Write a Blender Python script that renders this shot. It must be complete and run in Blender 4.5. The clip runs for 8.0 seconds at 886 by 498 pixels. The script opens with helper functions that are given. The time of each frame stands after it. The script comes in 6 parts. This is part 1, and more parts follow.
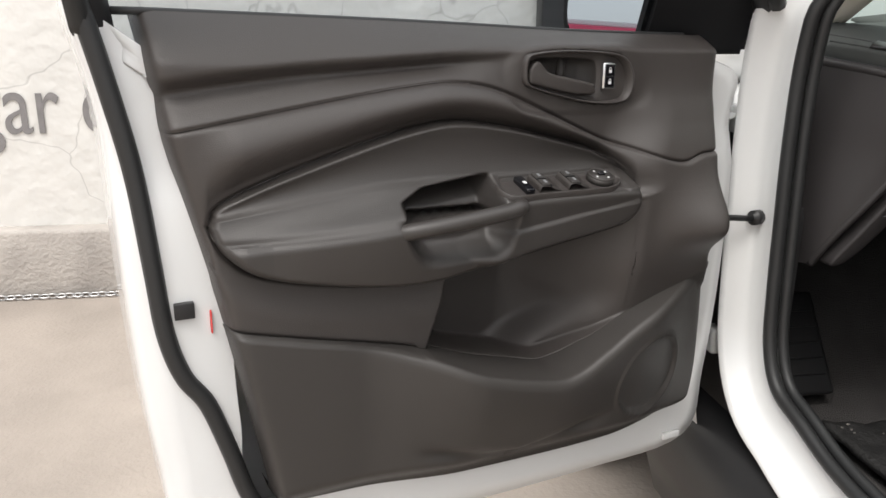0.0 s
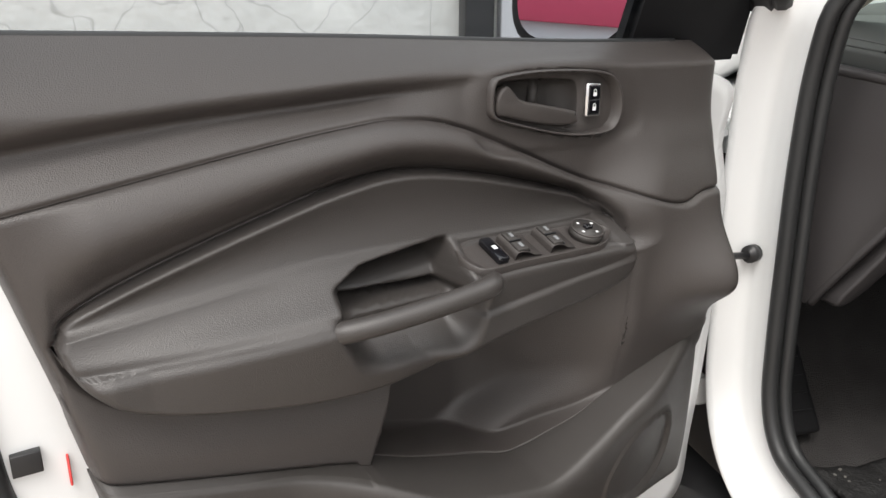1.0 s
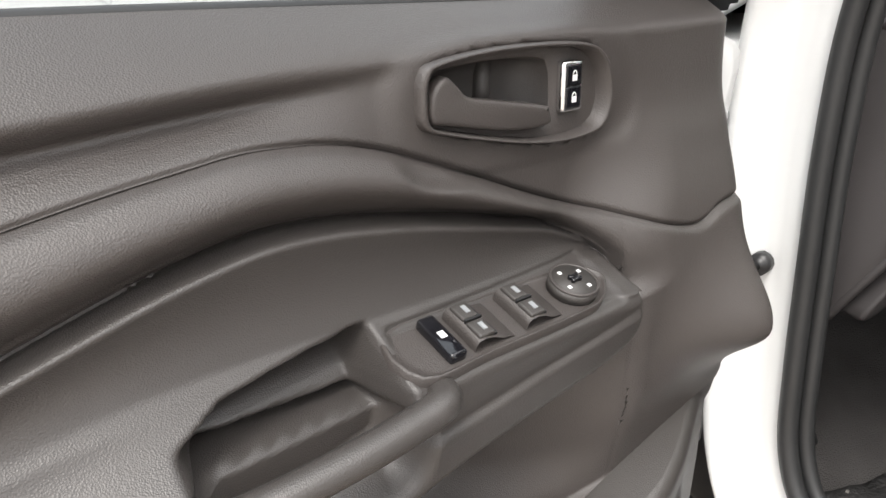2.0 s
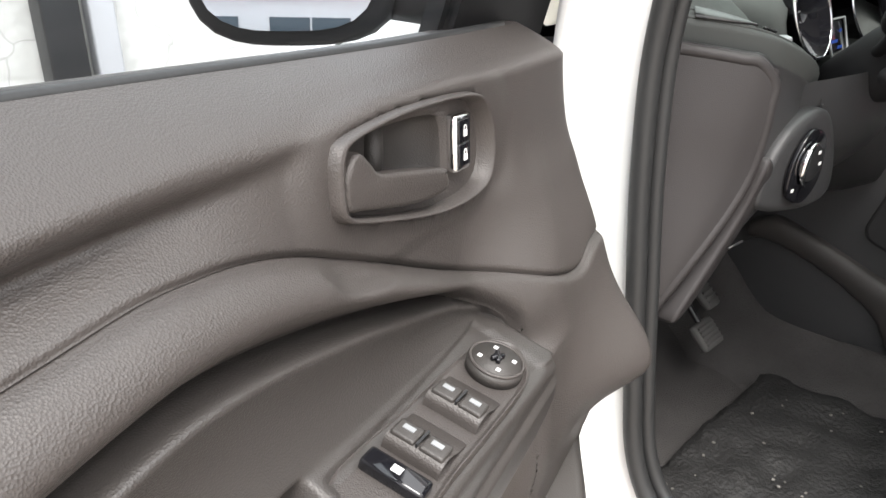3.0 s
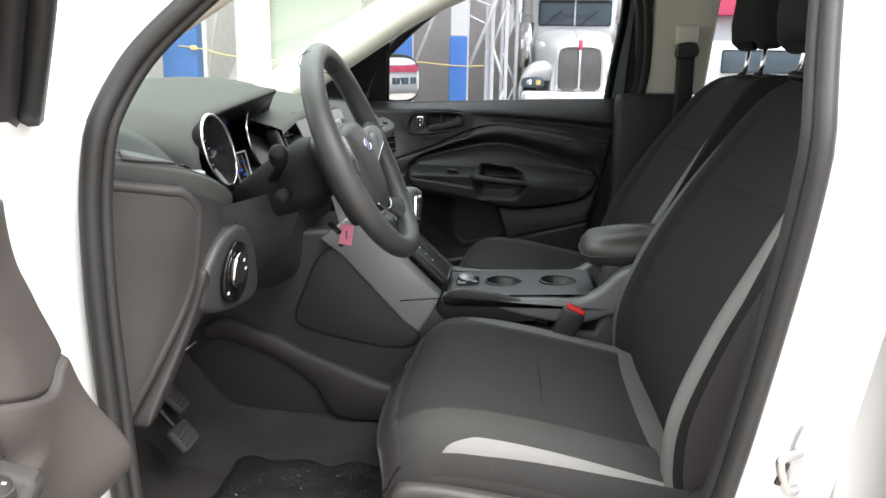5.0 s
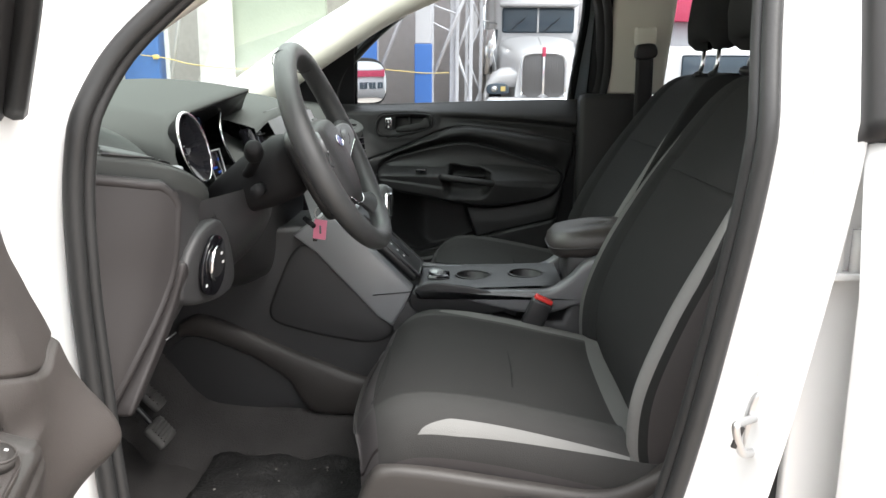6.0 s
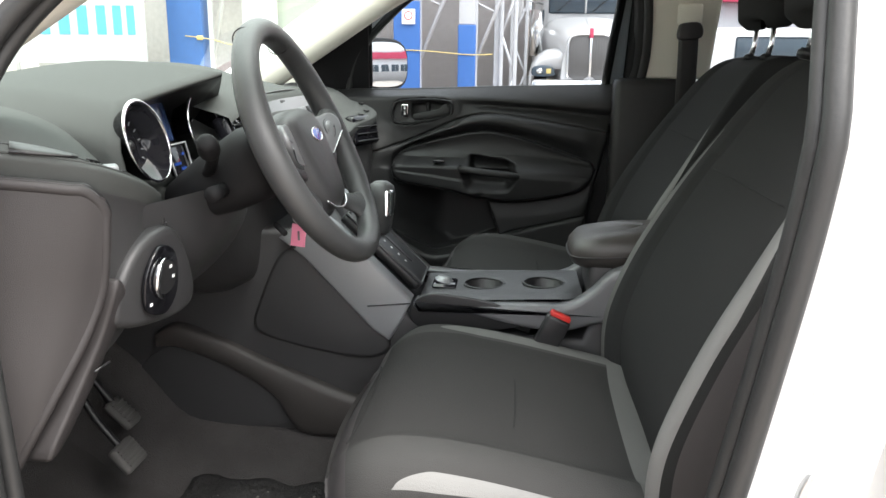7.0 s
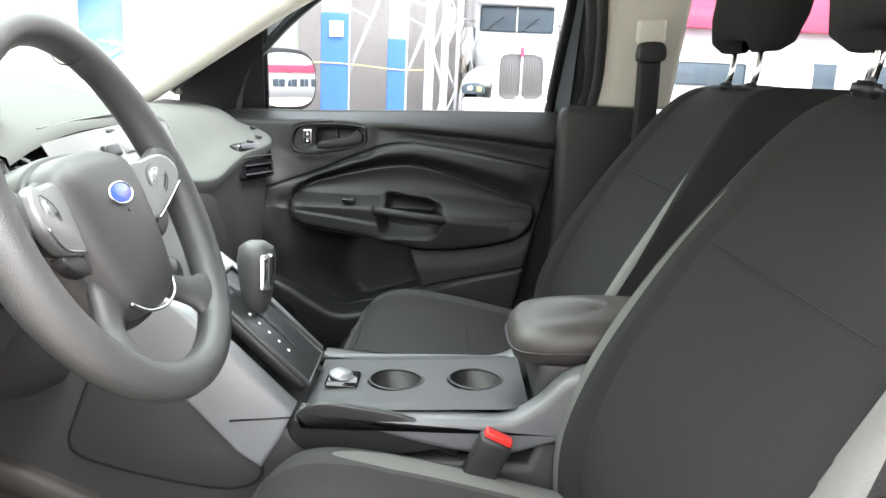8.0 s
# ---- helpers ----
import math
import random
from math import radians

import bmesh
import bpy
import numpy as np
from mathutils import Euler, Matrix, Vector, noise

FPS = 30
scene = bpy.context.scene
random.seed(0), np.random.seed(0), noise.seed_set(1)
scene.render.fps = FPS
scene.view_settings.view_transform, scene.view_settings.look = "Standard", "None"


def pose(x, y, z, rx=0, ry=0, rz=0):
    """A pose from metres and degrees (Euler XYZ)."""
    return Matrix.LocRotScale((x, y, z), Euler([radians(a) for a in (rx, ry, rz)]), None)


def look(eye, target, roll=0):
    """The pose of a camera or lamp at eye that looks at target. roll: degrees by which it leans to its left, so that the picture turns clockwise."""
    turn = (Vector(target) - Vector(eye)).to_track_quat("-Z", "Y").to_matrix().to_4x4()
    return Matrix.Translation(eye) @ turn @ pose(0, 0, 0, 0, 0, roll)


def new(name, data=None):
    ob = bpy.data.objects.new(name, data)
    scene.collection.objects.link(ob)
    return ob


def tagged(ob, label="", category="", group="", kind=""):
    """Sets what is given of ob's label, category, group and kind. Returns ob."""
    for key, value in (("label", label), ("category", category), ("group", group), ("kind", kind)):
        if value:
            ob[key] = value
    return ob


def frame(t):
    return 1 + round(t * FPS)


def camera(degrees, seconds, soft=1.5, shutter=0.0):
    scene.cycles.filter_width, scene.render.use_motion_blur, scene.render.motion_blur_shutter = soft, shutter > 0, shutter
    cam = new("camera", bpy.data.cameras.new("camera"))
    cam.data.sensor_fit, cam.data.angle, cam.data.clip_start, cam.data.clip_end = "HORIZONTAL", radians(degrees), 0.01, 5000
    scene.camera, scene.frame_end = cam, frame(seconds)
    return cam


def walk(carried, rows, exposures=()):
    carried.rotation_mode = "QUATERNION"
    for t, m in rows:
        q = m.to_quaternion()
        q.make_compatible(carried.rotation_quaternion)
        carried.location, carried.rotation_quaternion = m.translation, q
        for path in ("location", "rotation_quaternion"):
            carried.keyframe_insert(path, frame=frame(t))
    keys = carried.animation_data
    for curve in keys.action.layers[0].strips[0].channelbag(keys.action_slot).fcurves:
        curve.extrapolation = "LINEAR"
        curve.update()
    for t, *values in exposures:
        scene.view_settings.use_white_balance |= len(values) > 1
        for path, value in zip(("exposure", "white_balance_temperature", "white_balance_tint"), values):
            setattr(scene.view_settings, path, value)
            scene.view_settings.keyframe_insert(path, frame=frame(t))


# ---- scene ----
cam = camera(60.0, 8.0)
PATH = [
    (0, (-1.474, -0.825, 1.132), (-1.17, 1.074, 0.584), 0.5),
    (0.5, (-1.46, -0.662, 1.163), (-1.063, 1.198, 0.545), 1.4),
    (1, (-1.457, -0.565, 1.177), (-0.95, 1.265, 0.549), 0.4),
    (1.2, (-1.441, -0.521, 1.169), (-0.919, 1.299, 0.527), -0.1),
    (2.3, (-1.369, -0.229, 1.173), (-0.558, 1.419, 0.381), -1.1),
    (2.5, (-1.371, -0.201, 1.173), (-0.447, 1.385, 0.377), -0.9),
    (3, (-1.425, -0.148, 1.184), (-0.106, 1.168, 0.456), -1.4),
    (3.5, (-1.459, -0.153, 1.193), (0.138, 0.826, 0.493), -1.0),
    (4, (-1.448, -0.193, 1.202), (0.275, 0.605, 0.573), -0.6),
    (4.5, (-1.473, -0.219, 1.21), (0.376, 0.309, 0.66), 1.1),
    (5, (-1.544, -0.213, 1.221), (0.399, -0.064, 0.771), 0.9),
    (5.2, (-1.575, -0.208, 1.212), (0.379, -0.144, 0.789), 0.7),
    (6.3, (-1.59, -0.215, 1.205), (0.359, -0.143, 0.765), 0.1),
    (6.5, (-1.552, -0.229, 1.209), (0.391, -0.138, 0.744), -0.3),
    (7, (-1.4, -0.274, 1.208), (0.534, -0.093, 0.733), 0.6),
    (7.5, (-1.243, -0.289, 1.202), (0.689, -0.156, 0.7), 1.2),
    (8, (-1.017, -0.28, 1.217), (0.935, -0.281, 0.783), 2.4),
]
EXPOSURES = [(0, 0.5), (0.5, 0.65), (1, 0.85), (2.5, 1.62), (3.5, 1.88), (4.5, 1.92), (6.5, 1.74), (7, 1.98), (7.5, 2.45), (8, 3.1)]
walk(cam, [(t, look(eye, target, roll)) for t, eye, target, roll in PATH], EXPOSURES)

# ---- light ----
world = bpy.data.worlds.new("overcast_sky")
scene.world = world
world.use_nodes = True
wn, wl = world.node_tree.nodes, world.node_tree.links
sky = wn.new("ShaderNodeTexSky")
sky.sky_type, sky.sun_disc = "NISHITA", False
sky.sun_elevation, sky.sun_rotation = radians(55), radians(200)
sky.air_density, sky.dust_density = 1.0, 6.0
grey = wn.new("ShaderNodeMixRGB")
grey.inputs["Fac"].default_value = 0.8
way = wn.new("ShaderNodeTexCoord")
axes = wn.new("ShaderNodeSeparateXYZ")
cloud = wn.new("ShaderNodeMapRange")
cloud.inputs["From Min"].default_value, cloud.inputs["From Max"].default_value = 0.0, 1.0
cloud.inputs["To Min"].default_value, cloud.inputs["To Max"].default_value = 5.0, 16.5
wl.new(way.outputs["Generated"], axes.inputs[0])
wl.new(axes.outputs["Z"], cloud.inputs["Value"])
wl.new(cloud.outputs["Result"], grey.inputs["Color2"])
wl.new(sky.outputs["Color"], grey.inputs["Color1"])
wl.new(grey.outputs["Color"], wn["Background"].inputs["Color"])
wn["Background"].inputs["Strength"].default_value = 0.122
sun = new("sun", bpy.data.lights.new("sun", "SUN"))
sun.data.energy, sun.data.angle, sun.data.color = 1.5, radians(25), (1.0, 0.97, 0.93)
sun.matrix_world = look((-6, -7, 16), (0, 0, 0))


# ---- materials ----
def material(name, colour, rough=0.5, metal=0.0, grain=0.0, depth=0.0004, blotch=0.12, coat=0.0, spec=0.5, scale2=9.0, kind="noise"):
    """A surface with fine relief of the given grain (pieces per metre) and slow changes of tone."""
    m = bpy.data.materials.new(name)
    m.use_nodes = True
    n, l = m.node_tree.nodes, m.node_tree.links
    b = n["Principled BSDF"]
    b.inputs["Roughness"].default_value, b.inputs["Metallic"].default_value = rough, metal
    b.inputs["Coat Weight"].default_value, b.inputs["Specular IOR Level"].default_value = coat, spec
    co = n.new("ShaderNodeTexCoord")
    big = n.new("ShaderNodeTexNoise")
    big.inputs["Scale"].default_value, big.inputs["Detail"].default_value = scale2, 5
    l.new(co.outputs["Object"], big.inputs["Vector"])
    ramp = n.new("ShaderNodeMixRGB")
    ramp.inputs["Color1"].default_value = (*[c * (1 - blotch) for c in colour], 1)
    ramp.inputs["Color2"].default_value = (*[min(c * (1 + blotch), 1) for c in colour], 1)
    l.new(big.outputs["Fac"], ramp.inputs["Fac"])
    l.new(ramp.outputs["Color"], b.inputs["Base Color"])
    if grain:
        tex = n.new("ShaderNodeTexVoronoi" if kind == "cells" else "ShaderNodeTexNoise")
        tex.inputs["Scale"].default_value = grain
        l.new(co.outputs["Object"], tex.inputs["Vector"])
        bump = n.new("ShaderNodeBump")
        bump.inputs["Strength"].default_value, bump.inputs["Distance"].default_value = 0.8, depth
        l.new(tex.outputs["Distance" if kind == "cells" else "Fac"], bump.inputs["Height"])
        l.new(bump.outputs["Normal"], b.inputs["Normal"])
        var = n.new("ShaderNodeMapRange")
        var.inputs["To Min"].default_value, var.inputs["To Max"].default_value = max(rough - 0.08, 0.02), min(rough + 0.08, 1)
        l.new(big.outputs["Fac"], var.inputs["Value"])
        l.new(var.outputs["Result"], b.inputs["Roughness"])
    return m


def glass(name, tint=(1, 1, 1), rough=0.0):
    m = bpy.data.materials.new(name)
    m.use_nodes = True
    n, l = m.node_tree.nodes, m.node_tree.links
    n.remove(n["Principled BSDF"])
    clear, gloss, mix, face, power, gain = (n.new("ShaderNode" + k) for k in ("BsdfTransparent", "BsdfGlossy", "MixShader", "LayerWeight", "Math", "MapRange"))
    clear.inputs["Color"].default_value = (*tint, 1)
    gloss.inputs["Roughness"].default_value = rough
    face.inputs["Blend"].default_value = 0.5
    power.operation = "POWER"
    power.inputs[1].default_value = 5.0
    gain.inputs["To Min"].default_value, gain.inputs["To Max"].default_value = 0.03, 0.5
    l.new(face.outputs["Facing"], power.inputs[0])
    l.new(power.outputs[0], gain.inputs["Value"])
    l.new(gain.outputs["Result"], mix.inputs[0])
    l.new(clear.outputs[0], mix.inputs[1])
    l.new(gloss.outputs[0], mix.inputs[2])
    l.new(mix.outputs[0], n["Material Output"].inputs["Surface"])
    return m


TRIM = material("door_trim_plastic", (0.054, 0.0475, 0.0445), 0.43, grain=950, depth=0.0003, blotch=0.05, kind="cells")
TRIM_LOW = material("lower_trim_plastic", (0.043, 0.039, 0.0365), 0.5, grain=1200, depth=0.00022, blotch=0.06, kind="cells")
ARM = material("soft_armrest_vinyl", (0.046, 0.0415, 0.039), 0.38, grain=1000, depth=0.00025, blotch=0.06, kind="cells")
# darker copy of the door trim, with the cabin's shade in the colour
FARTRIM = material("far_trim_shaded_plastic", (0.02, 0.02, 0.0205), 0.42, grain=1300, depth=0.0002, blotch=0.05, spec=0.3, kind="cells")
DASH = material("dash_soft_plastic", (0.066, 0.070, 0.068), 0.8, grain=1300, depth=0.00022, blotch=0.06, spec=0.12, kind="cells")
# DASH_LOW is darker than DASH: shade below the top pad is in the colour
DASH_LOW = material("dash_lower_shaded_plastic", (0.043, 0.043, 0.0445), 0.42, grain=1300, depth=0.0002, blotch=0.06, kind="cells")
# the dash end faces the door; its shade is put into this darker colour
ENDCAP = material("dash_end_shaded_plastic", (0.036, 0.033, 0.0335), 0.5, spec=0.35, grain=1200, depth=0.0002, blotch=0.05, kind="cells")
BLACK = material("black_plastic", (0.018, 0.018, 0.019), 0.4, blotch=0.05)
SAIL = material("matt_black_plastic", (0.011, 0.011, 0.012), 0.65, blotch=0.05, spec=0.2)
GLOSS = material("gloss_black", (0.008, 0.008, 0.01), 0.08, blotch=0.02)
RUBBER = material("seal_rubber", (0.02, 0.0205, 0.021), 0.5, grain=250, depth=0.0003, blotch=0.1)
PAINT = material("white_car_paint", (0.77, 0.78, 0.78), 0.22, blotch=0.02, coat=0.6)
BEZEL = material("satin_bezel", (0.2, 0.205, 0.21), 0.32, metal=0.3, blotch=0.04)
DUSTY = material("dusty_rubber", (0.1, 0.097, 0.093), 0.85, grain=200, depth=0.0008, blotch=0.3, scale2=40)
SILVER = material("silver_plastic", (0.3, 0.31, 0.32), 0.36, metal=0.25, blotch=0.04)
CHROME = material("chrome", (0.85, 0.86, 0.87), 0.12, metal=1.0, blotch=0.03)
STEEL = material("zinc_steel", (0.6, 0.6, 0.6), 0.35, metal=0.9, grain=120, depth=0.0002, blotch=0.1)
CLOTH = material("black_seat_cloth", (0.022, 0.0225, 0.0225), 0.95, grain=700, depth=0.0007, blotch=0.12, spec=0.2)
CLOTH2 = material("charcoal_seat_cloth", (0.043, 0.0425, 0.0415), 0.92, grain=700, depth=0.0007, blotch=0.1, spec=0.2)
GREY = material("grey_seat_cloth", (0.21, 0.21, 0.204), 0.9, grain=700, depth=0.0006, blotch=0.08, spec=0.2)
LEATHER = material("wheel_urethane", (0.046, 0.0475, 0.0485), 0.36, grain=1100, depth=0.0003, blotch=0.06, kind="cells")
CARPET = material("floor_carpet", (0.060, 0.057, 0.056), 1.0, grain=420, depth=0.003, blotch=0.3, spec=0.1, scale2=16)
CREAM = material("cream_headliner", (0.74, 0.72, 0.64), 0.85, grain=600, depth=0.0004, blotch=0.03)
RED = material("red_button", (0.55, 0.03, 0.025), 0.4, blotch=0.05)
PINK = material("pink_tag_card", (0.92, 0.3, 0.45), 0.6, blotch=0.06)
WHITE = material("white_print", (0.8, 0.8, 0.8), 0.6, blotch=0.02)
BLUEMARK = material("blue_enamel", (0.03, 0.08, 0.35), 0.25, blotch=0.04, coat=0.5)
MIRROR = material("mirror_glass", (0.85, 0.87, 0.88), 0.01, metal=1.0, blotch=0.0)
GLASS, SCREEN = glass("window_glass", (0.76, 0.79, 0.81)), glass("windscreen_glass", (0.78, 0.88, 0.82))


# ---- shape helpers ----
def part(name, bm, mat, parent=None, label="", smooth=True):
    """Links a bmesh as one mesh object, at its place in the parent's space."""
    me = bpy.data.meshes.new(name)
    if smooth:
        for f in bm.faces:
            f.smooth = True
    bm.to_mesh(me)
    bm.free()
    me.materials.append(mat)
    ob = new(name, me)
    ob.parent = parent
    return tagged(ob, label)


def thing(name, place, label, category, group="", kind=""):
    ob = new(name)
    ob.location, ob.empty_display_size = place, 0.05
    return tagged(ob, label, category, group, kind)


def spline(pts, n=8, closed=False):
    """A smooth line through the points, n steps from each to the next."""
    p = np.array(pts, float)
    k, out = len(p), []
    for i in range(k if closed else k - 1):
        a, b, c, d = (p[(i + o) % k] if closed else p[min(max(i + o, 0), k - 1)] for o in (-1, 0, 1, 2))
        for s in np.arange(n) / n:
            out.append(0.5 * (2 * b + (c - a) * s + (2 * a - 5 * b + 4 * c - d) * s**2 + (3 * b - a - 3 * c + d) * s**3))
    if not closed:
        out.append(p[-1])
    return np.array(out)


def graph(pts):
    """A smooth height over one axis through (position, height) points."""
    q = spline(sorted(pts), 10)
    return lambda u: np.interp(u, q[:, 0], q[:, 1])


def grid(rows, closed=False, bm=None, caps=False):
    """A sheet over rows of points, each as long as the next; closed: each row is a ring."""
    bm = bm or bmesh.new()
    vs = [[bm.verts.new(tuple(p)) for p in r] for r in rows]
    for a, b in zip(vs, vs[1:]):
        k = len(a)
        for i in range(k if closed else k - 1):
            j = (i + 1) % k
            try:
                bm.faces.new((a[i], a[j], b[j], b[i]))
            except ValueError:
                pass
    if caps:
        bm.faces.new(vs[0][::-1])
        bm.faces.new(vs[-1])
    return bm


def box(cx, cy, cz, sx, sy, sz, bevel=0.0, turn=None, bm=None, seg=2):
    """A box with rounded edges, turned by the matrix turn about its middle."""
    b = bmesh.new()
    bmesh.ops.create_cube(b, size=1)
    bmesh.ops.scale(b, vec=(sx, sy, sz), verts=b.verts)
    if bevel:
        bmesh.ops.bevel(b, geom=b.edges[:], offset=bevel, segments=seg, profile=0.6, affect="EDGES")
    m = Matrix.Translation((cx, cy, cz)) @ (turn.to_4x4() if turn else Matrix())
    bmesh.ops.transform(b, matrix=m, verts=b.verts)
    return merge(bm, b)


def merge(bm, b):
    if bm is None:
        return b
    me = bpy.data.meshes.new("joined")
    b.to_mesh(me)
    b.free()
    bm.from_mesh(me)
    bpy.data.meshes.remove(me)
    return bm


def tube(pts, r, sides=10, closed=False, bm=None, flat=1.0):
    """A rod along the points; r: one radius, or one for each point; flat squeezes it upright."""
    p = np.array(pts, float)
    rs = np.full(len(p), r) if np.isscalar(r) else np.array(r)
    rows, side = [], None
    for i in range(len(p)):
        a, c = (p[i - 1], p[(i + 1) % len(p)]) if closed else (p[max(i - 1, 0)], p[min(i + 1, len(p) - 1)])
        d = Vector(c - a).normalized()
        if side is None:
            side = d.cross(Vector((0, 0, 1)))
            side = side if side.length > 0.05 else d.cross(Vector((0, 1, 0)))
        side = (side - d * side.dot(d)).normalized()
        up = side.cross(d)
        rows.append([Vector(p[i]) + (side * math.cos(w) + up * math.sin(w) * flat) * rs[i] for w in np.arange(sides) * 2 * math.pi / sides])
    if closed:
        rows.append(rows[0])
    b = grid(rows, True, caps=not closed)
    bmesh.ops.remove_doubles(b, verts=b.verts, dist=1e-6)
    return merge(bm, b)


def prism(outline, axis, lo, hi, bevel=0.0, bm=None, seg=2):
    """A plate: a closed outline in the plane across the axis, from lo to hi along it."""
    put = {"x": lambda a, b, c: (c, a, b), "y": lambda a, b, c: (a, c, b), "z": lambda a, b, c: (a, b, c)}[axis]
    b = bmesh.new()
    low = [b.verts.new(put(p[0], p[1], lo)) for p in outline]
    high = [b.verts.new(put(p[0], p[1], hi)) for p in outline]
    k = len(low)
    f1, f2 = b.faces.new(low[::-1]), b.faces.new(high)
    for i in range(k):
        b.faces.new((low[i], low[(i + 1) % k], high[(i + 1) % k], high[i]))
    bmesh.ops.recalc_face_normals(b, faces=b.faces)
    if bevel:
        bmesh.ops.bevel(b, geom=[e for e in b.edges if e in f1.edges or e in f2.edges], offset=bevel, segments=seg, profile=0.6, affect="EDGES")
    return merge(bm, b)


def disc(centre, normal, r, depth, sides=24, bevel=0.0, bm=None):
    b = bmesh.new()
    bmesh.ops.create_cone(b, cap_ends=True, segments=sides, radius1=r, radius2=r, depth=depth)
    if bevel:
        bmesh.ops.bevel(b, geom=[e for e in b.edges if len(e.link_faces) == 2 and any(len(f.verts) > 4 for f in e.link_faces)], offset=bevel, segments=2, affect="EDGES")
    m = Matrix.Translation(centre) @ Vector(normal).to_track_quat("Z", "Y").to_matrix().to_4x4()
    bmesh.ops.transform(b, matrix=m, verts=b.verts)
    return merge(bm, b)


def step(x, a, b):
    t = np.clip((x - a) / (b - a), 0, 1)
    return t * t * (3 - 2 * t)


# ---- doors: u runs from the hinge to the rear edge, v into the cabin, z up ----
BELT = graph([(0.05, 1.128), (0.3, 1.131), (0.6, 1.142), (0.9, 1.150)])
C0 = graph([(0.05, 1.128), (0.3, 1.125), (0.36, 1.118), (0.451, 1.108), (0.623, 1.096), (0.754, 1.087), (0.92, 1.068)])
C1 = graph([(0.05, 0.968), (0.17, 0.972), (0.221, 0.962), (0.294, 0.984), (0.342, 1.001), (0.474, 1.058), (0.544, 1.072), (0.6, 1.069), (0.692, 1.056), (0.92, 1.018)])
OT = graph([(0.287, 0.9244), (0.288, 0.936), (0.2915, 0.948), (0.298, 0.957), (0.308, 0.965), (0.33, 0.977), (0.355, 0.987), (0.459, 1.014), (0.538, 1.026), (0.597, 1.020), (0.666, 1.002), (0.764, 0.971), (0.818, 0.950), (0.834, 0.941), (0.840, 0.933), (0.842, 0.9234)])
OB = graph([(0.287, 0.9244), (0.288, 0.912), (0.295, 0.898), (0.312, 0.887), (0.35, 0.878), (0.41, 0.869), (0.47, 0.858), (0.53, 0.842), (0.59, 0.832), (0.66, 0.835), (0.75, 0.850), (0.80, 0.866), (0.826, 0.887), (0.836, 0.903), (0.840, 0.911), (0.842, 0.9234)])
OVAL = np.array([(u, float(OT(u))) for u in np.linspace(0.287, 0.842, 110)] + [(u, float(OB(u))) for u in np.linspace(0.842, 0.287, 110)])
RIDGE = graph([(0.2, 0.930), (0.3, 0.934), (0.345, 0.936), (0.482, 0.934), (0.615, 0.918), (0.729, 0.908), (0.86, 0.903)])
RISE = graph([(0.2, 0.050), (0.36, 0.050), (0.48, 0.050), (0.62, 0.052), (0.72, 0.040), (0.80, 0.024), (0.86, 0.010)])
SHELF = graph([(0.2, 0.020), (0.34, 0.021), (0.48, 0.026), (0.60, 0.042), (0.70, 0.046), (0.86, 0.03)])
HUMP = graph([(0.2, 0.770), (0.27, 0.768), (0.31, 0.762), (0.36, 0.742), (0.42, 0.70), (0.5, 0.66)])
RIM = graph([(0.05, 0.83), (0.157, 0.797), (0.276, 0.755), (0.345, 0.715), (0.39, 0.692), (0.43, 0.69), (0.518, 0.712), (0.609, 0.746), (0.746, 0.779), (0.86, 0.808)])
FRONT = graph([(0.5, 0.15), (0.56, 0.128), (0.64, 0.118), (0.79, 0.13), (0.815, 0.138), (0.85, 0.155), (0.89, 0.157), (0.975, 0.140), (1.05, 0.124), (1.15, 0.110)])
REAR = graph([(0.5, 0.775), (0.606, 0.794), (0.739, 0.819), (0.865, 0.845), (0.949, 0.865), (1.027, 0.882), (1.16, 0.90)])
PROUD = graph([(0.5, 0.0), (0.6, 0.25), (0.75, 0.62), (0.82, 0.95), (0.86, 1.0), (0.96, 1.0), (1.02, 0.5), (1.06, 0.15), (1.12, 0.0), (1.2, 0.0)])
REACH = graph([(0.5, 0.40), (0.74, 0.42), (0.80, 0.50), (0.86, 0.60), (0.885, 0.60), (0.905, 0.48), (0.925, 0.355), (0.97, 0.345), (1.05, 0.31), (1.2, 0.30)])
BOTTOM = graph([(0.1, 0.62), (0.139, 0.575), (0.17, 0.551), (0.208, 0.537), (0.364, 0.531), (0.632, 0.538), (0.76, 0.545), (0.80, 0.56), (0.9, 0.60)])


HANDLE_LINE = spline([(0.4525, 1.084), (0.450, 1.099), (0.438, 1.1055), (0.386, 1.109), (0.315, 1.105), (0.290, 1.093), (0.281, 1.068), (0.288, 1.047), (0.310, 1.0410), (0.345, 1.0420), (0.38, 1.048), (0.433, 1.0615), (0.450, 1.069)], 5, True)


def within(u, z, line, size):
    """Which points lie inside a closed line, drawn at the given size about its middle."""
    mid_ = line.mean(0)
    q = mid_ + (line - mid_) * size
    inside_ = np.zeros(np.shape(u), bool)
    for (a, b), (c_, d) in zip(q, np.roll(q, -1, 0)):
        cut = (b > z) != (d > z)
        slope_ = (c_ - a) / (d - b if abs(d - b) > 1e-9 else 1e-9)
        inside_ ^= cut & (u < a + (z - b) * slope_)
    return inside_


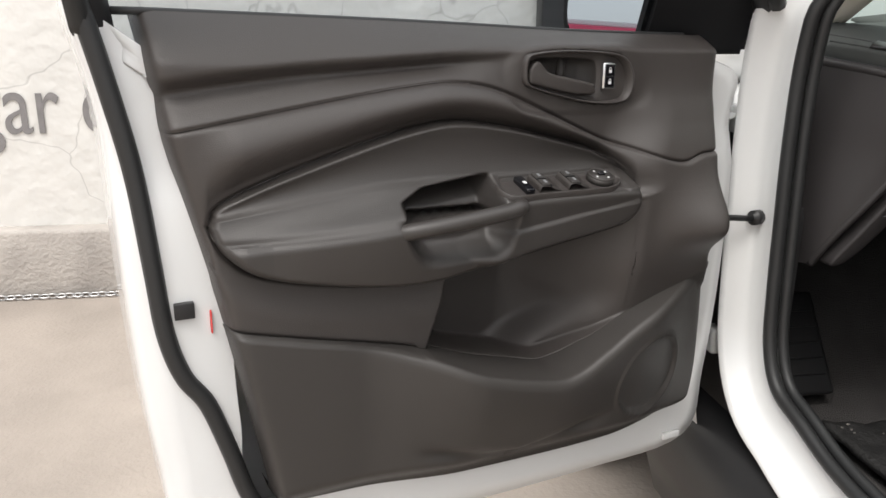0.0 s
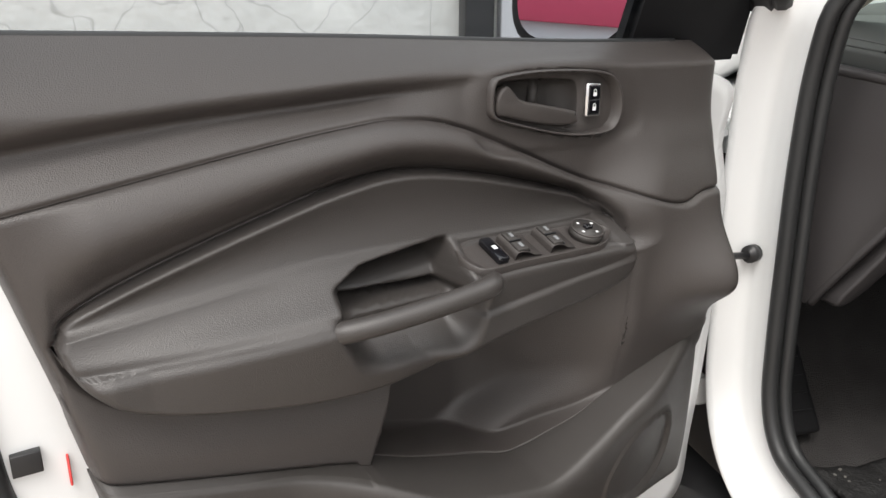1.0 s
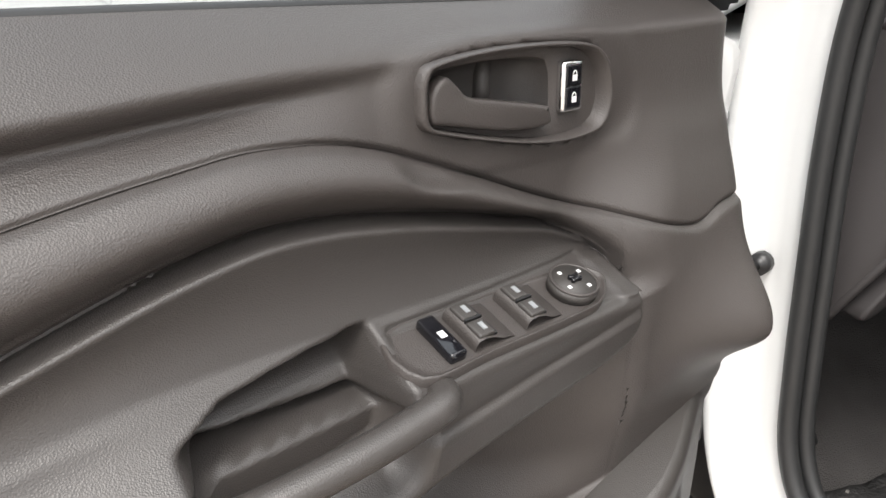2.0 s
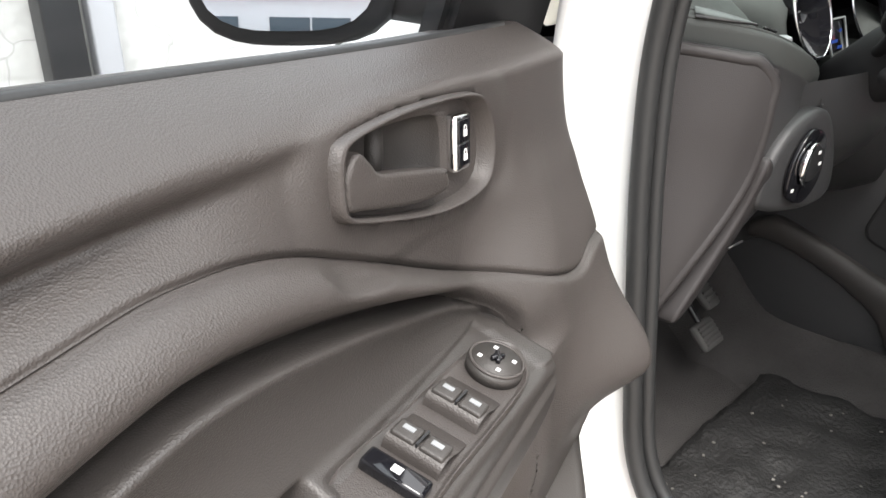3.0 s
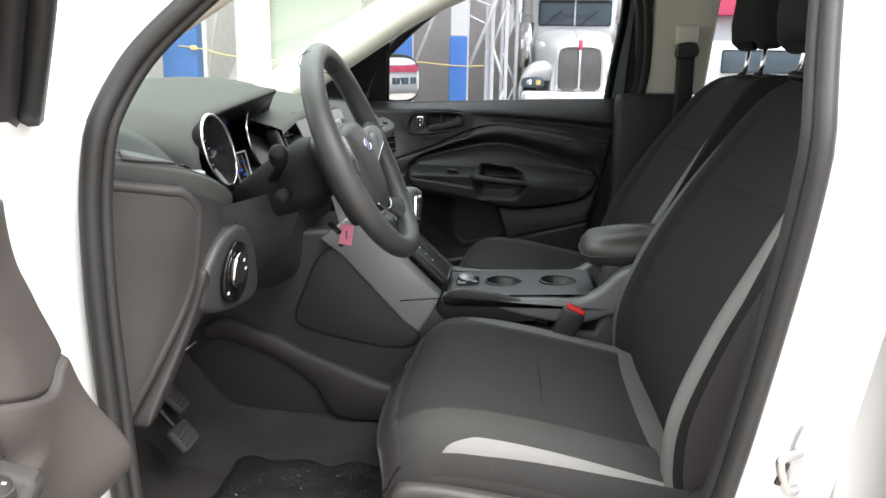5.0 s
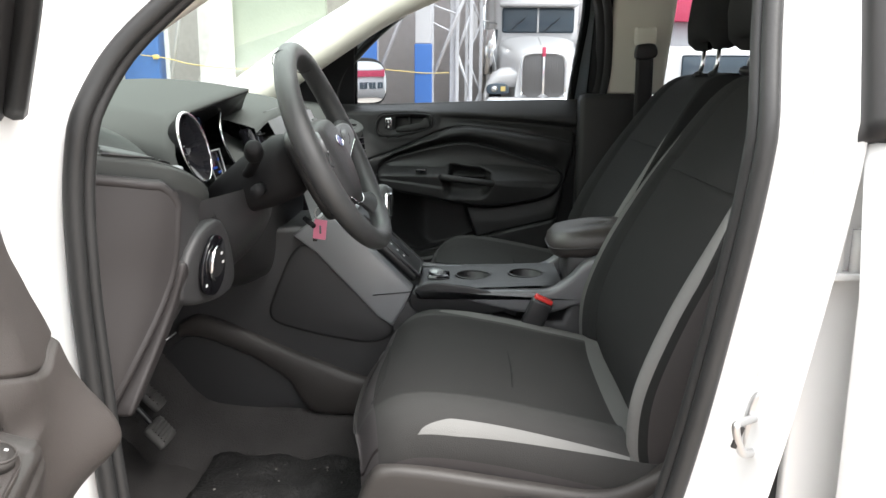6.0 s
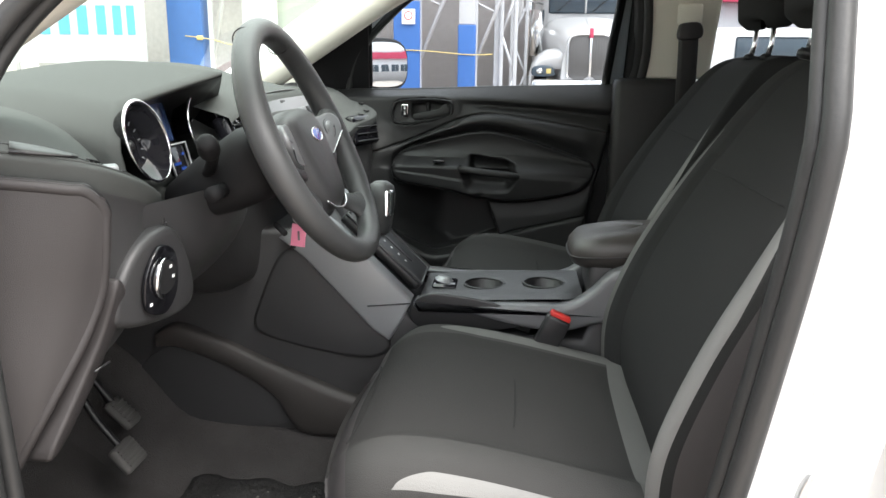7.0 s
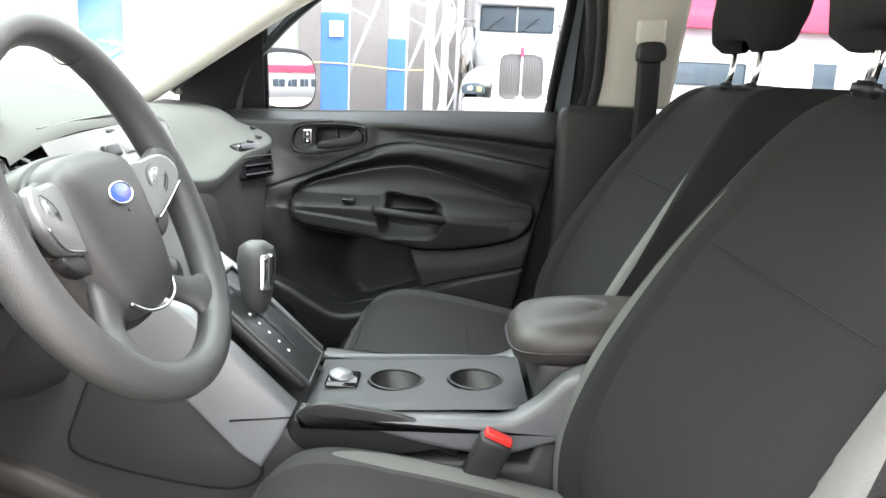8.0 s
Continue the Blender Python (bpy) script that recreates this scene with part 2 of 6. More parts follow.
def oval_gap(u, z):
    """Distance from (u, z) to the outline of the armrest."""
    best = np.full(np.shape(u), 1.0)
    for (a, b), (c_, d) in zip(OVAL, np.roll(OVAL, -1, 0)):
        ex, ez = c_ - a, d - b
        k = np.clip(((u - a) * ex + (z - b) * ez) / max(ex * ex + ez * ez, 1e-12), 0, 1)
        best = np.minimum(best, np.hypot(u - a - k * ex, z - b - k * ez))
    return best


def rounded(d, r):
    """0 at an edge, rising along a quarter circle to 1 at the distance r from it."""
    return np.sqrt(np.clip(1 - (1 - np.clip(d / r, 0, 1)) ** 2, 0, 1))


def trim_depth(u, z):
    """How far the door's inner face stands out at (u, z)."""
    belt, c0, c1, ot, ob, rim = BELT(u), C0(u), C1(u), OT(u), OB(u), RIM(u)
    reach = REACH(z)
    front = 0.044 * PROUD(z) * step(u, reach, reach - 0.10) + 0.056 * step(u, 0.27, 0.15) * np.exp(-(((z - 0.875) / np.where(z > 0.875, 0.052, 0.034)) ** 2))
    gap = oval_gap(u, z)
    # upper panel with a rolled belt and a soft fold that dies out at the belt
    top = 0.104 - 0.040 * np.clip(1 - (belt - z) / np.clip(belt - c0, 0.022, 0.055), 0, 1) ** 1.25
    fold = step(u, 0.41, 0.60)
    top = top - fold * (0.021 * step(z, c0 + 0.010, c0 - 0.011) - 0.026 * np.clip((c0 - 0.008 - z) / np.maximum(c0 - 0.008 - c1, 0.012), 0, 1))
    # insert: swells below the crease, then turns under towards the armrest
    k = np.clip((c1 - z) / np.maximum(c1 - ot, 0.01), 0, 1)
    along = step(u, 0.25, 0.40) * step(u, 0.86, 0.80)
    insert = 0.107 + (0.015 * np.sin(np.pi * np.clip(k * 1.15, 0, 1)) - 0.008 * step(k, 0.42, 0.95)) * along
    low = 0.1065 + 0.008 * step(z, ob, ob - 0.05) * step(u, 0.29, 0.42)
    v = np.where(z > c1, top, np.where((u > 0.287) & (u < 0.842) & (z < ob), low, insert))
    v = v + front
    # flat seat for the inner handle
    flat = ((u - 0.362) / 0.090) ** 4 + ((z - 1.073) / 0.036) ** 4
    v = v + (0.106 - v) * step(flat, 2.8, 1.1)
    v = np.where(within(u, z, HANDLE_LINE, 0.96), 0.0795, v)
    # armrest: a dished back, a shelf, and a face that turns under
    inside = (u > 0.287) & (u < 0.842) & (z > ob) & (z < ot)
    r, wide, up = RIDGE(u), SHELF(u), RISE(u)
    q = np.clip((z - r) / wide, 0, 1)
    dish = np.sin(np.pi * np.clip((z - r - wide * 0.8) / np.maximum(ot - r - wide * 0.8, 0.008), 0, 1))
    above = 0.116 + up * ((1 - q) ** 1.35 - 0.10 * np.sin(np.pi * q) * step(u, 0.60, 0.70)) - 0.008 * dish
    ground = 0.102 + front
    foot = np.maximum(np.minimum(0.142, 0.120 + up), ground + 0.012)
    below = foot + np.maximum(0.116 + up - foot, 0.002) * np.sqrt(np.clip((z - ob) / np.maximum(r - ob, 0.01), 0, 1))
    arm = np.where(z > r, above, below) - 0.0055 * np.exp(-(((z - r) / 0.0055) ** 2))
    arm = ground + (arm - ground) * np.where(z > r, rounded(gap, 0.008), rounded(gap, 0.013))
    # recess under the switches, the pull cup and the hollow below the grip
    arm = arm - 0.006 * step(u, 0.310, 0.320) * step(u, 0.496, 0.488) * step(z, 0.931, 0.935) * step(z, 0.957, 0.953)
    brow = 0.957 - 0.10 * (u - 0.513) - 0.008 * step(u, 0.59, 0.625)
    cup = step(u, 0.498, 0.512) * step(u, 0.632, 0.606)
    arm = arm - cup * 0.060 * step(z, 0.908, 0.916) * step(z, brow + 0.004, brow - 0.005)
    hollow = step(u - 0.25 * (0.91 - z), 0.478, 0.505) * step(u + 0.5 * (0.91 - z), 0.640, 0.605)
    arm = arm - hollow * 0.040 * step(z, 0.858, 0.888) * step(z, 0.922, 0.912)
    v = np.where(inside, arm, v)
    # lower panel with its rounded rim
    lift = 0.014 + 0.052 * step(u, 0.68, 0.52) * step(u, 0.12, 0.28)
    lower = 0.112 + lift * (0.35 + 0.65 * step(z, 0.54, rim)) + 0.004 - 0.042 * step(z, 0.585, 0.535)
    grille = ((u - 0.25) / 0.062) ** 2 + ((z - 0.655) / 0.066) ** 2
    lower = lower + (0.0035 * np.exp(-(((np.sqrt(grille) - 1.0) / 0.05) ** 2)) - 0.004 * step(grille, 1.0, 0.86)) * step(rim - z, 0.0, 0.015)
    lower = lower - 0.012 * np.exp(-(((z - 0.565 - 0.25 * np.abs(u - 0.46)) / 0.012) ** 2)) * step(u, 0.3, 0.36) * step(u, 0.62, 0.56)
    lower = lower - 0.012 * (1 - rounded(rim - z, 0.016)) * step(u, 0.72, 0.60)
    lower = np.maximum(lower, (0.106 + front) * step(rim - z, 0.16, 0.02))
    v = np.where(z < rim, lower, v)
    # map pocket behind the rim, with the loudspeaker's box standing in it
    lean = u + 0.36 * (z - 0.834)
    pocket = step(lean, 0.552, 0.546) * step(u + 0.05 * (z - 0.84), 0.27, 0.43) * step(z, rim - 0.001, rim + 0.003) * step(z, ob - 0.002, ob - 0.010)
    hump = HUMP(u)
    v = v - pocket * (z < ob) * (0.100 + front - 0.045 * step(z, hump + 0.022, hump - 0.022) * step(u, 0.49, 0.40))
    # joints
    for line, everywhere in ((c1, True), (rim, False)):
        v = v - np.where(everywhere | (u > 0.6), 0.004, 0.0) * np.exp(-(((z - line) / 0.0026) ** 2))
    return v - 0.007 * np.exp(-((gap / 0.0030) ** 2))


def build_door(m, s, mats, driver):
    """A front door with its inner panel; s: 1 for the open driver's door, -1 mirrored."""
    trim, low_trim, arm_mat = mats
    P = lambda u, v, z: (u, s * v, z)
    label = "white car door, open, with grey-brown plastic inner panel" if driver else "white car door, closed, with plastic inner panel darkened for shade"
    door = thing("front_door", (0, 0, 0), label, "car door", "front doors of the car")
    door.matrix_world = m
    # inner panel, cut into its pieces along the joints
    nu, fine = (340, 1.0) if driver else (170, 0.6)
    bands = ((BOTTOM, RIM, 60, "lower_panel", low_trim), (RIM, OB, 44, "insert_panel", trim), (OB, OT, 130, "armrest", arm_mat), (OT, C1, 30, "insert_panel", trim), (C1, BELT, 50, "upper_panel", trim))
    S0 = np.linspace(0, 1, nu)
    for low_line, high_line, count, name, mat in bands:
        T = (1 - np.cos(np.linspace(0, np.pi, int(count * fine)))) / 2
        S, T = np.meshgrid(S0, T)
        u = 0.13 + S * 0.72
        for _ in range(8):
            lo_, hi_ = low_line(u) + (0 if low_line is OT else 2e-4), high_line(u) - (0 if high_line is OB else 2e-4)
            z = lo_ + T * np.maximum(hi_ - lo_, 0)
            u = FRONT(z) + S * (REAR(z) - FRONT(z))
        v = trim_depth(u, z)
        v = v - 0.06 * np.exp(-S / 0.008) - 0.045 * np.exp(-(1 - S) / 0.006)
        u, z = (np.vstack([a[:1], a, a[-1:]]) for a in (u, z))
        near_oval = step(u[0], 0.280, 0.294) * step(u[0], 0.850, 0.834)
        dip_low, dip_high = (0.035 * near_oval if line is edge else 0.035 for line, edge in ((low_line, OT), (high_line, OB)))
        v = np.vstack([v[:1] - dip_low, v, v[-1:] - (0.11 if name == "lower_panel" else dip_high)])
        verts = [P(*p) for p in zip(u.ravel(), v.ravel(), z.ravel())]
        n_ = u.shape[1]
        faces = []
        for i in range(u.shape[0] - 1):
            for j in range(n_ - 1):
                um = (u[i, j] + u[i, j + 1]) / 2
                if name == "armrest" and not 0.287 < um < 0.842:
                    continue
                f = (i * n_ + j, i * n_ + j + 1, (i + 1) * n_ + j + 1, (i + 1) * n_ + j)
                faces.append(f if s < 0 else f[::-1])
        me = bpy.data.meshes.new(name)
        me.from_pydata(verts, [], faces)
        me.polygons.foreach_set("use_smooth", [True] * len(faces))
        me.materials.append(mat)
        ob = new(name, me)
        ob.parent = door
    # white shell: a hollow rim and the outer skin
    edge = [(0.10, 0.485), (0.3, 0.468), (0.6, 0.468), (0.84, 0.475), (0.895, 0.53), (0.908, 0.62), (0.917, 0.70), (0.924, 0.82), (0.933, 1.03), (0.955, 1.14), (0.945, 1.155), (0.915, 1.12), (0.88, 1.095), (0.5, 1.09), (0.09, 1.09), (0.06, 1.0), (0.055, 0.8), (0.07, 0.6)]
    rim_line = spline(edge, 6, True)
    mid_uz = np.array((0.5, 0.82))
    rows = []
    for v_, inset in ((-0.055, 0.0), (-0.045, -0.012), (0.060, -0.006), (0.082, 0.004), (0.085, 0.03), (0.078, 0.10)):
        d = mid_uz - rim_line
        d = d / np.linalg.norm(d, axis=1)[:, None]
        rows.append([P(a, v_ - 0.012 * float(step(b, 0.94, 1.0)) * (v_ > 0.05), b) for a, b in rim_line + d * inset])
    part("shell", grid(rows, True), PAINT, door, "white painted steel shell")
    part("outer_skin", prism([tuple(p) for p in rim_line], "y", *sorted((s * -0.072, s * -0.05)), bevel=0.006), PAINT, door)
    seal = [(0.965, 1.2), (0.945, 1.15), (0.925, 1.06), (0.911, 0.98), (0.902, 0.88), (0.895, 0.80), (0.880, 0.745), (0.856, 0.705), (0.835, 0.64), (0.815, 0.57), (0.785, 0.515), (0.765, 0.497)]
    part("door_seal", tube([P(a, 0.086, b) for a, b in spline(seal, 8)], 0.0105, 8), RUBBER, door)
    # window frame, belt strips and glass
    frame_line = [(0.945, 1.13), (0.955, 1.25), (0.93, 1.42), (0.86, 1.53), (0.6, 1.54), (0.35, 1.47), (0.16, 1.33), (0.02, 1.17)]
    tilt = lambda z: 0.0 + 0.42 * (z - 1.14)
    fl = spline(frame_line, 8)
    for off, r, mat, name in ((0.055, 0.022, BLACK, "window_frame"), (0.085, 0.012, RUBBER, "frame_seal")):
        part(name, tube([P(a - (0.01 if off < 0.06 else 0), off + tilt(b), b) for a, b in fl], r, 8), mat, door)
    part("belt_strip", tube([P(a, 0.060, BELT(a) - 0.001) for a in np.linspace(0.16, 0.92, 24)], 0.0042, 8), RUBBER, door)
    pane = [(0.93, 1.1), (0.935, 1.25), (0.91, 1.41), (0.85, 1.52), (0.6, 1.53), (0.36, 1.46), (0.23, 1.37), (0.21, 1.1)]
    bm = bmesh.new()
    vs = [[bm.verts.new(P(a, d + tilt(b), b)) for a, b in pane] for d in (0.045, 0.049)]
    bm.faces.new(vs[0]), bm.faces.new(vs[1][::-1])
    pane_ob = part("window_pane", bm, GLASS, door, smooth=False)
    pane_ob.visible_shadow = False
    # sail panel at the mirror
    sail = [(0.0, 1.10), (0.215, 1.10), (0.235, 1.37), (0.17, 1.335), (0.02, 1.175)]
    bm = bmesh.new()
    vs = [[bm.verts.new(P(a, d + tilt(b), b)) for a, b in sail] for d in (0.02, 0.048)]
    bm.faces.new(vs[0]), bm.faces.new(vs[1][::-1])
    for i in range(5):
        bm.faces.new((vs[0][i], vs[0][(i + 1) % 5], vs[1][(i + 1) % 5], vs[1][i]))
    bmesh.ops.bevel(bm, geom=bm.edges[:], offset=0.008, segments=2, affect="EDGES")
    part("sail_panel", bm, SAIL, door, smooth=False)
    # inner handle
    bez = HANDLE_LINE
    c = bez.mean(0)
    rows = [[P(*(lambda q: (q[0], w, q[1]))(c + (p - c) * k)) for p in bez] for w, k in ((0.095, 1.03), (0.105, 1.02), (0.1105, 1.0), (0.1125, 0.975), (0.1115, 0.945), (0.1025, 0.92), (0.1005, 0.905))]
    bezel = part("handle_bezel", grid(rows, True), trim, door)
    bowl = spline([(0.438, 1.095), (0.430, 1.099), (0.39, 1.1005), (0.350, 1.098), (0.339, 1.091), (0.337, 1.064), (0.344, 1.056), (0.39, 1.062), (0.43, 1.071), (0.438, 1.077)], 5, True)
    cb = bowl.mean(0)

    def reach(line, w):
        """How far a closed line lies from the bowl's middle in the direction w."""
        d = np.array((math.cos(w), math.sin(w)))
        best = 0.0
        for p, q in zip(line - cb, np.roll(line, -1, 0) - cb):
            e = q - p
            det = d[0] * -e[1] + d[1] * e[0]
            if abs(det) > 1e-12:
                r_, k_ = (p[0] * -e[1] + p[1] * e[0]) / det, (d[0] * p[1] - d[1] * p[0]) / det
                if r_ > 0 and -0.001 <= k_ <= 1.001:
                    best = max(best, r_)
        return best

    inner = c + (bez - c) * 0.91
    ways = np.arange(64) * math.pi / 32
    R1, R2 = [reach(inner, w) for w in ways], [reach(bowl, w) for w in ways]
    ring_at = lambda f, depth: [P(cb[0] + math.cos(w) * f(i), depth, cb[1] + math.sin(w) * f(i)) for i, w in enumerate(ways)]
    part("plate", grid([ring_at(lambda i: R1[i], 0.1008), ring_at(lambda i: R2[i] * 1.02, 0.1008), ring_at(lambda i: R2[i], 0.0995)], True), trim, bezel)
    part("handle_bowl", grid([ring_at(lambda i: R2[i], 0.1), ring_at(lambda i: R2[i] * 0.97, 0.096), ring_at(lambda i: R2[i] * 0.88, 0.085), ring_at(lambda i: R2[i] * 0.5, 0.0815), ring_at(lambda i: R2[i] * 0.02, 0.081)], True), low_trim, bezel)
    lever = spline([(0.442, 1.070), (0.4425, 1.084), (0.436, 1.094), (0.4295, 1.0955), (0.422, 1.089), (0.413, 1.0815), (0.39, 1.0765), (0.348, 1.0675), (0.3435, 1.064), (0.344, 1.054), (0.38, 1.0555), (0.43, 1.0665)], 4, True)
    part("inner_handle", prism([tuple(p) for p in lever], "y", *sorted((s * 0.097, s * 0.109)), bevel=0.003), trim, door)
    # lock switch
    part("bowl_rib", tube([P(0.384, 0.0815, 1.062), P(0.382, 0.083, 1.08), P(0.381, 0.0825, 1.098)], 0.006, 10), low_trim, bezel)
    lock = box(0.320, s * 0.1035, 1.0765, 0.0205, 0.008, 0.035, 0.003)
    lock = part("lock_switch", lock, CHROME, door, "chrome-rimmed lock switch")
    for dz in (0.0073, -0.0073):
        key = part("lock_button", box(0.320, s * 0.1062, 1.0765 + dz, 0.0148, 0.004, 0.0142, 0.0010), GLOSS, lock)
        part("lock_mark", box(0.320, s * 0.1084, 1.0750 + dz, 0.0042, 0.0006, 0.004), WHITE, lock, smooth=False)
        part("lock_mark", tube([P(0.320 + 0.0017 * math.cos(w), 0.1084, 1.0772 + dz + 0.0026 * math.sin(w)) for w in np.linspace(0, math.pi, 8)], 0.0004, 5), WHITE, lock)
    # pull grip
    grip = spline([(0.640, 0.140, 0.902), (0.630, 0.158, 0.908), (0.60, 0.168, 0.913), (0.55, 0.173, 0.919), (0.507, 0.173, 0.924), (0.487, 0.170, 0.927), (0.478, 0.150, 0.925)], 6)
    part("pull_grip", tube([P(*p) for p in grip], 0.0112, 12, flat=0.9), arm_mat, door)
    # switch pod
    if driver:
        normal = Vector((0, s * 0.30, 0.954)).normalized()
        turn = Matrix.Rotation(math.atan2(-0.30, 0.954), 3, "X")
        base = lambda a, k: (a, 0.1600 - k * 0.0405, 0.9365 + k * 0.0127)
        at = lambda a, k, h: Vector(P(*base(a, k))) + normal * h
        pod = spline([(0.494, 0.02), (0.44, -0.02), (0.36, -0.02), (0.336, 0.08), (0.319, 0.40), (0.317, 0.62), (0.326, 0.88), (0.35, 0.99), (0.42, 1.02), (0.494, 1.0)], 4, True)
        rows = [[at(0.40 + (a - 0.40) * f, 0.5 + (k - 0.5) * g, h) for a, k in pod] for h, f, g in ((-0.006, 1.0, 1.0), (0.0032, 1.0, 1.0), (0.0040, 0.985, 0.975), (0.0036, 0.97, 0.945), (0.0024, 0.962, 0.93), (0.0022, 0.90, 0.85), (0.0022, 0.01, 0.01))]
        podob = part("switch_pod", grid(rows, True), trim, door, "window and mirror switch panel")
        for a in (0.441, 0.398):
            # a rocker block with two keys, scooped in front of them
            rows = []
            for da, h in ((-0.0235, 0.0000), (-0.0215, 0.0035), (-0.012, 0.0052), (-0.004, 0.0095), (0.004, 0.0115), (0.009, 0.0105), (0.0105, 0.0070), (0.0105, 0.0)):
                rows.append([at(a + da, k, h - 0.0015 * (2 * abs(k - 0.5)) ** 6) for k in np.linspace(0.10, 0.90, 13)])
            part("switch_block", grid(rows), trim, podob)
            for k in (0.30, 0.70):
                part("window_switch", box(*at(a + 0.0015, k, 0.0112), 0.0125, 0.0142, 0.0040, 0.0016, turn, seg=3), low_trim, podob)
                part("switch_well", box(*at(a - 0.0062, k, 0.0088), 0.0034, 0.0120, 0.0024, 0.0006, turn), BLACK, podob)
                part("switch_mark", box(*at(a + 0.0005, k, 0.0134), 0.0034, 0.0066, 0.0006, 0, turn), SILVER, podob, smooth=False)
            part("switch_gap", box(*at(a + 0.001, 0.5, 0.0118), 0.013, 0.0014, 0.0030, 0, turn), BLACK, podob, smooth=False)
        p = at(0.4655, 0.5, 0.0048)
        part("window_lock", box(*p, 0.0125, 0.0365, 0.0085, 0.0022, turn), GLOSS, podob)
        part("switch_mark", box(*(p + normal * 0.0044), 0.0045, 0.0055, 0.0006, 0, turn), WHITE, podob, smooth=False)
        p = at(0.3505, 0.5, 0.0062)
        part("mirror_knob", disc(p, normal, 0.0178, 0.010, 40, 0.0012), low_trim, podob, "round mirror adjuster with white arrows")
        part("knob_ring", tube([p + normal * 0.0048 + turn @ Vector((0.0168 * math.cos(w), 0.0168 * math.sin(w), 0)) for w in np.arange(36) * math.pi / 18], 0.0011, 6, True), trim, podob)
        for w in range(3):
            part("knob_cap", box(*(p + normal * 0.0065), 0.0030, 0.0100 if w else 0.006, 0.0035, 0.0010, turn @ Matrix.Rotation(w * 1.05, 3, "Z")), GLOSS, podob)
        for w in range(4):
            q = p + normal * 0.0054 + turn @ Vector((math.cos(w * math.pi / 2 + 0.5), math.sin(w * math.pi / 2 + 0.5), 0)) * 0.0108
            part("arrow_mark", box(*q, 0.0026, 0.0026, 0.0006, 0, turn), WHITE, podob, smooth=False)
    else:
        part("window_switch", box(0.42, s * 0.155, 0.945, 0.03, 0.014, 0.008, 0.002), GLOSS, door)
    # side mirror
    mu, mv, mz = (0.07, -0.21, 1.187) if driver else (0.20, -0.16, 1.196)
    mc = Vector(P(mu, mv, mz))
    side_rows = []
    for d, k in ((-0.10, 0.25), (-0.085, 0.62), (-0.05, 0.9), (-0.01, 1.0), (0.012, 1.0), (0.018, 0.95)):
        ring = []
        for w in np.arange(36) * math.pi / 18:
            cs, sn = math.cos(w), math.sin(w)
            rad = (abs(cs) ** 3.2 + abs(sn) ** 3.2) ** (-1 / 3.2)
            ring.append(Vector((d, s * -(0.115 if driver else 0.134) * rad * cs * k, (0.092 if driver else 0.079) * rad * sn * k)))
        side_rows.append(ring)
    aim = Matrix.Rotation(s * radians(MIRROR_AIM if driver else 28), 4, "Z")
    place = Matrix.Translation(mc) @ aim @ Matrix.Rotation(radians(-3.4 if driver else -1.4), 4, "Y")
    bm = grid(side_rows, True, caps=True)
    bmesh.ops.transform(bm, matrix=place, verts=bm.verts)
    mir = part("side_mirror", bm, SAIL, door, "black side mirror housing")
    rows = []
    for f in (1.0, 0.8, 0.6, 0.4, 0.2, 0.02):
        line_ = [Vector((p.x + 0.0085, p.y * 0.85 * f, p.z * 0.84 * f)) for p in side_rows[-2]]
        rows.append([place @ (q + Vector((0 if driver else 0.010 - (q.y**2 + q.z**2) / 2.6, 0, 0))) for q in line_])
    part("mirror_glass", grid(rows, True), MIRROR, mir, "silvered mirror glass")
    part("mirror_arm", tube([P(mu - 0.05, mv + 0.07, 1.145), P(mu - 0.04, mv + 0.13, 1.14), P(mu - 0.01, 0.03, 1.15)], 0.026, 10), SAIL, mir)
    return door


MIRROR_AIM = 15.1
TURN_OPEN = math.atan2(-0.282, -0.959)
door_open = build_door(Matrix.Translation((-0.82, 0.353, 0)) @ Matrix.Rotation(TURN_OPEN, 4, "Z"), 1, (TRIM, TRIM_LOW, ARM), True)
# far door: same panel, in the shaded trim colour
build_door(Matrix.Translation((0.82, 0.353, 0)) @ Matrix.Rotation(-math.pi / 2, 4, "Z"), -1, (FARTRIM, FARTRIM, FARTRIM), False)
# latch slot, sticker and dust speck on the open door
part("latch_slot", box(0.873, 0.086, 0.825, 0.022, 0.008, 0.019, 0.001), BLACK, door_open)
part("edge_reflector", box(0.8440, 0.080, 0.806, 0.002, 0.010, 0.028, 0.001), RED, door_open)
part("drain_cover", box(0.135, 0.0885, 0.497, 0.034, 0.006, 0.012, 0.002), PAINT, door_open)
part("check_strap", tube([(0.10, 0.085, 0.86), (0.05, 0.09, 0.855), (0.005, 0.095, 0.85)], 0.005, 8), BLACK, door_open)


# ---- setting ----
CONCRETE = material("yard_concrete", (0.31, 0.27, 0.235), 0.9, grain=60, depth=0.005, blotch=0.42, scale2=2.2)
BANNER = material("dirty_white_wall", (0.72, 0.71, 0.68), 0.8, grain=14, depth=0.01, blotch=0.16, scale2=3.0)
PLINTH = material("grey_plinth", (0.4, 0.37, 0.34), 0.9, grain=50, depth=0.008, blotch=0.5, scale2=5)
LETTER = material("faded_letters", (0.2, 0.19, 0.19), 0.8, blotch=0.3, scale2=20)
BLUE = material("blue_post_paint", (0.03, 0.11, 0.34), 0.5, grain=30, depth=0.001, blotch=0.12)
WPAINT = material("white_post_paint", (0.5, 0.5, 0.52), 0.5, grain=30, depth=0.001, blotch=0.08)
REDP = material("red_fascia", (0.5, 0.05, 0.11), 0.6, blotch=0.1)
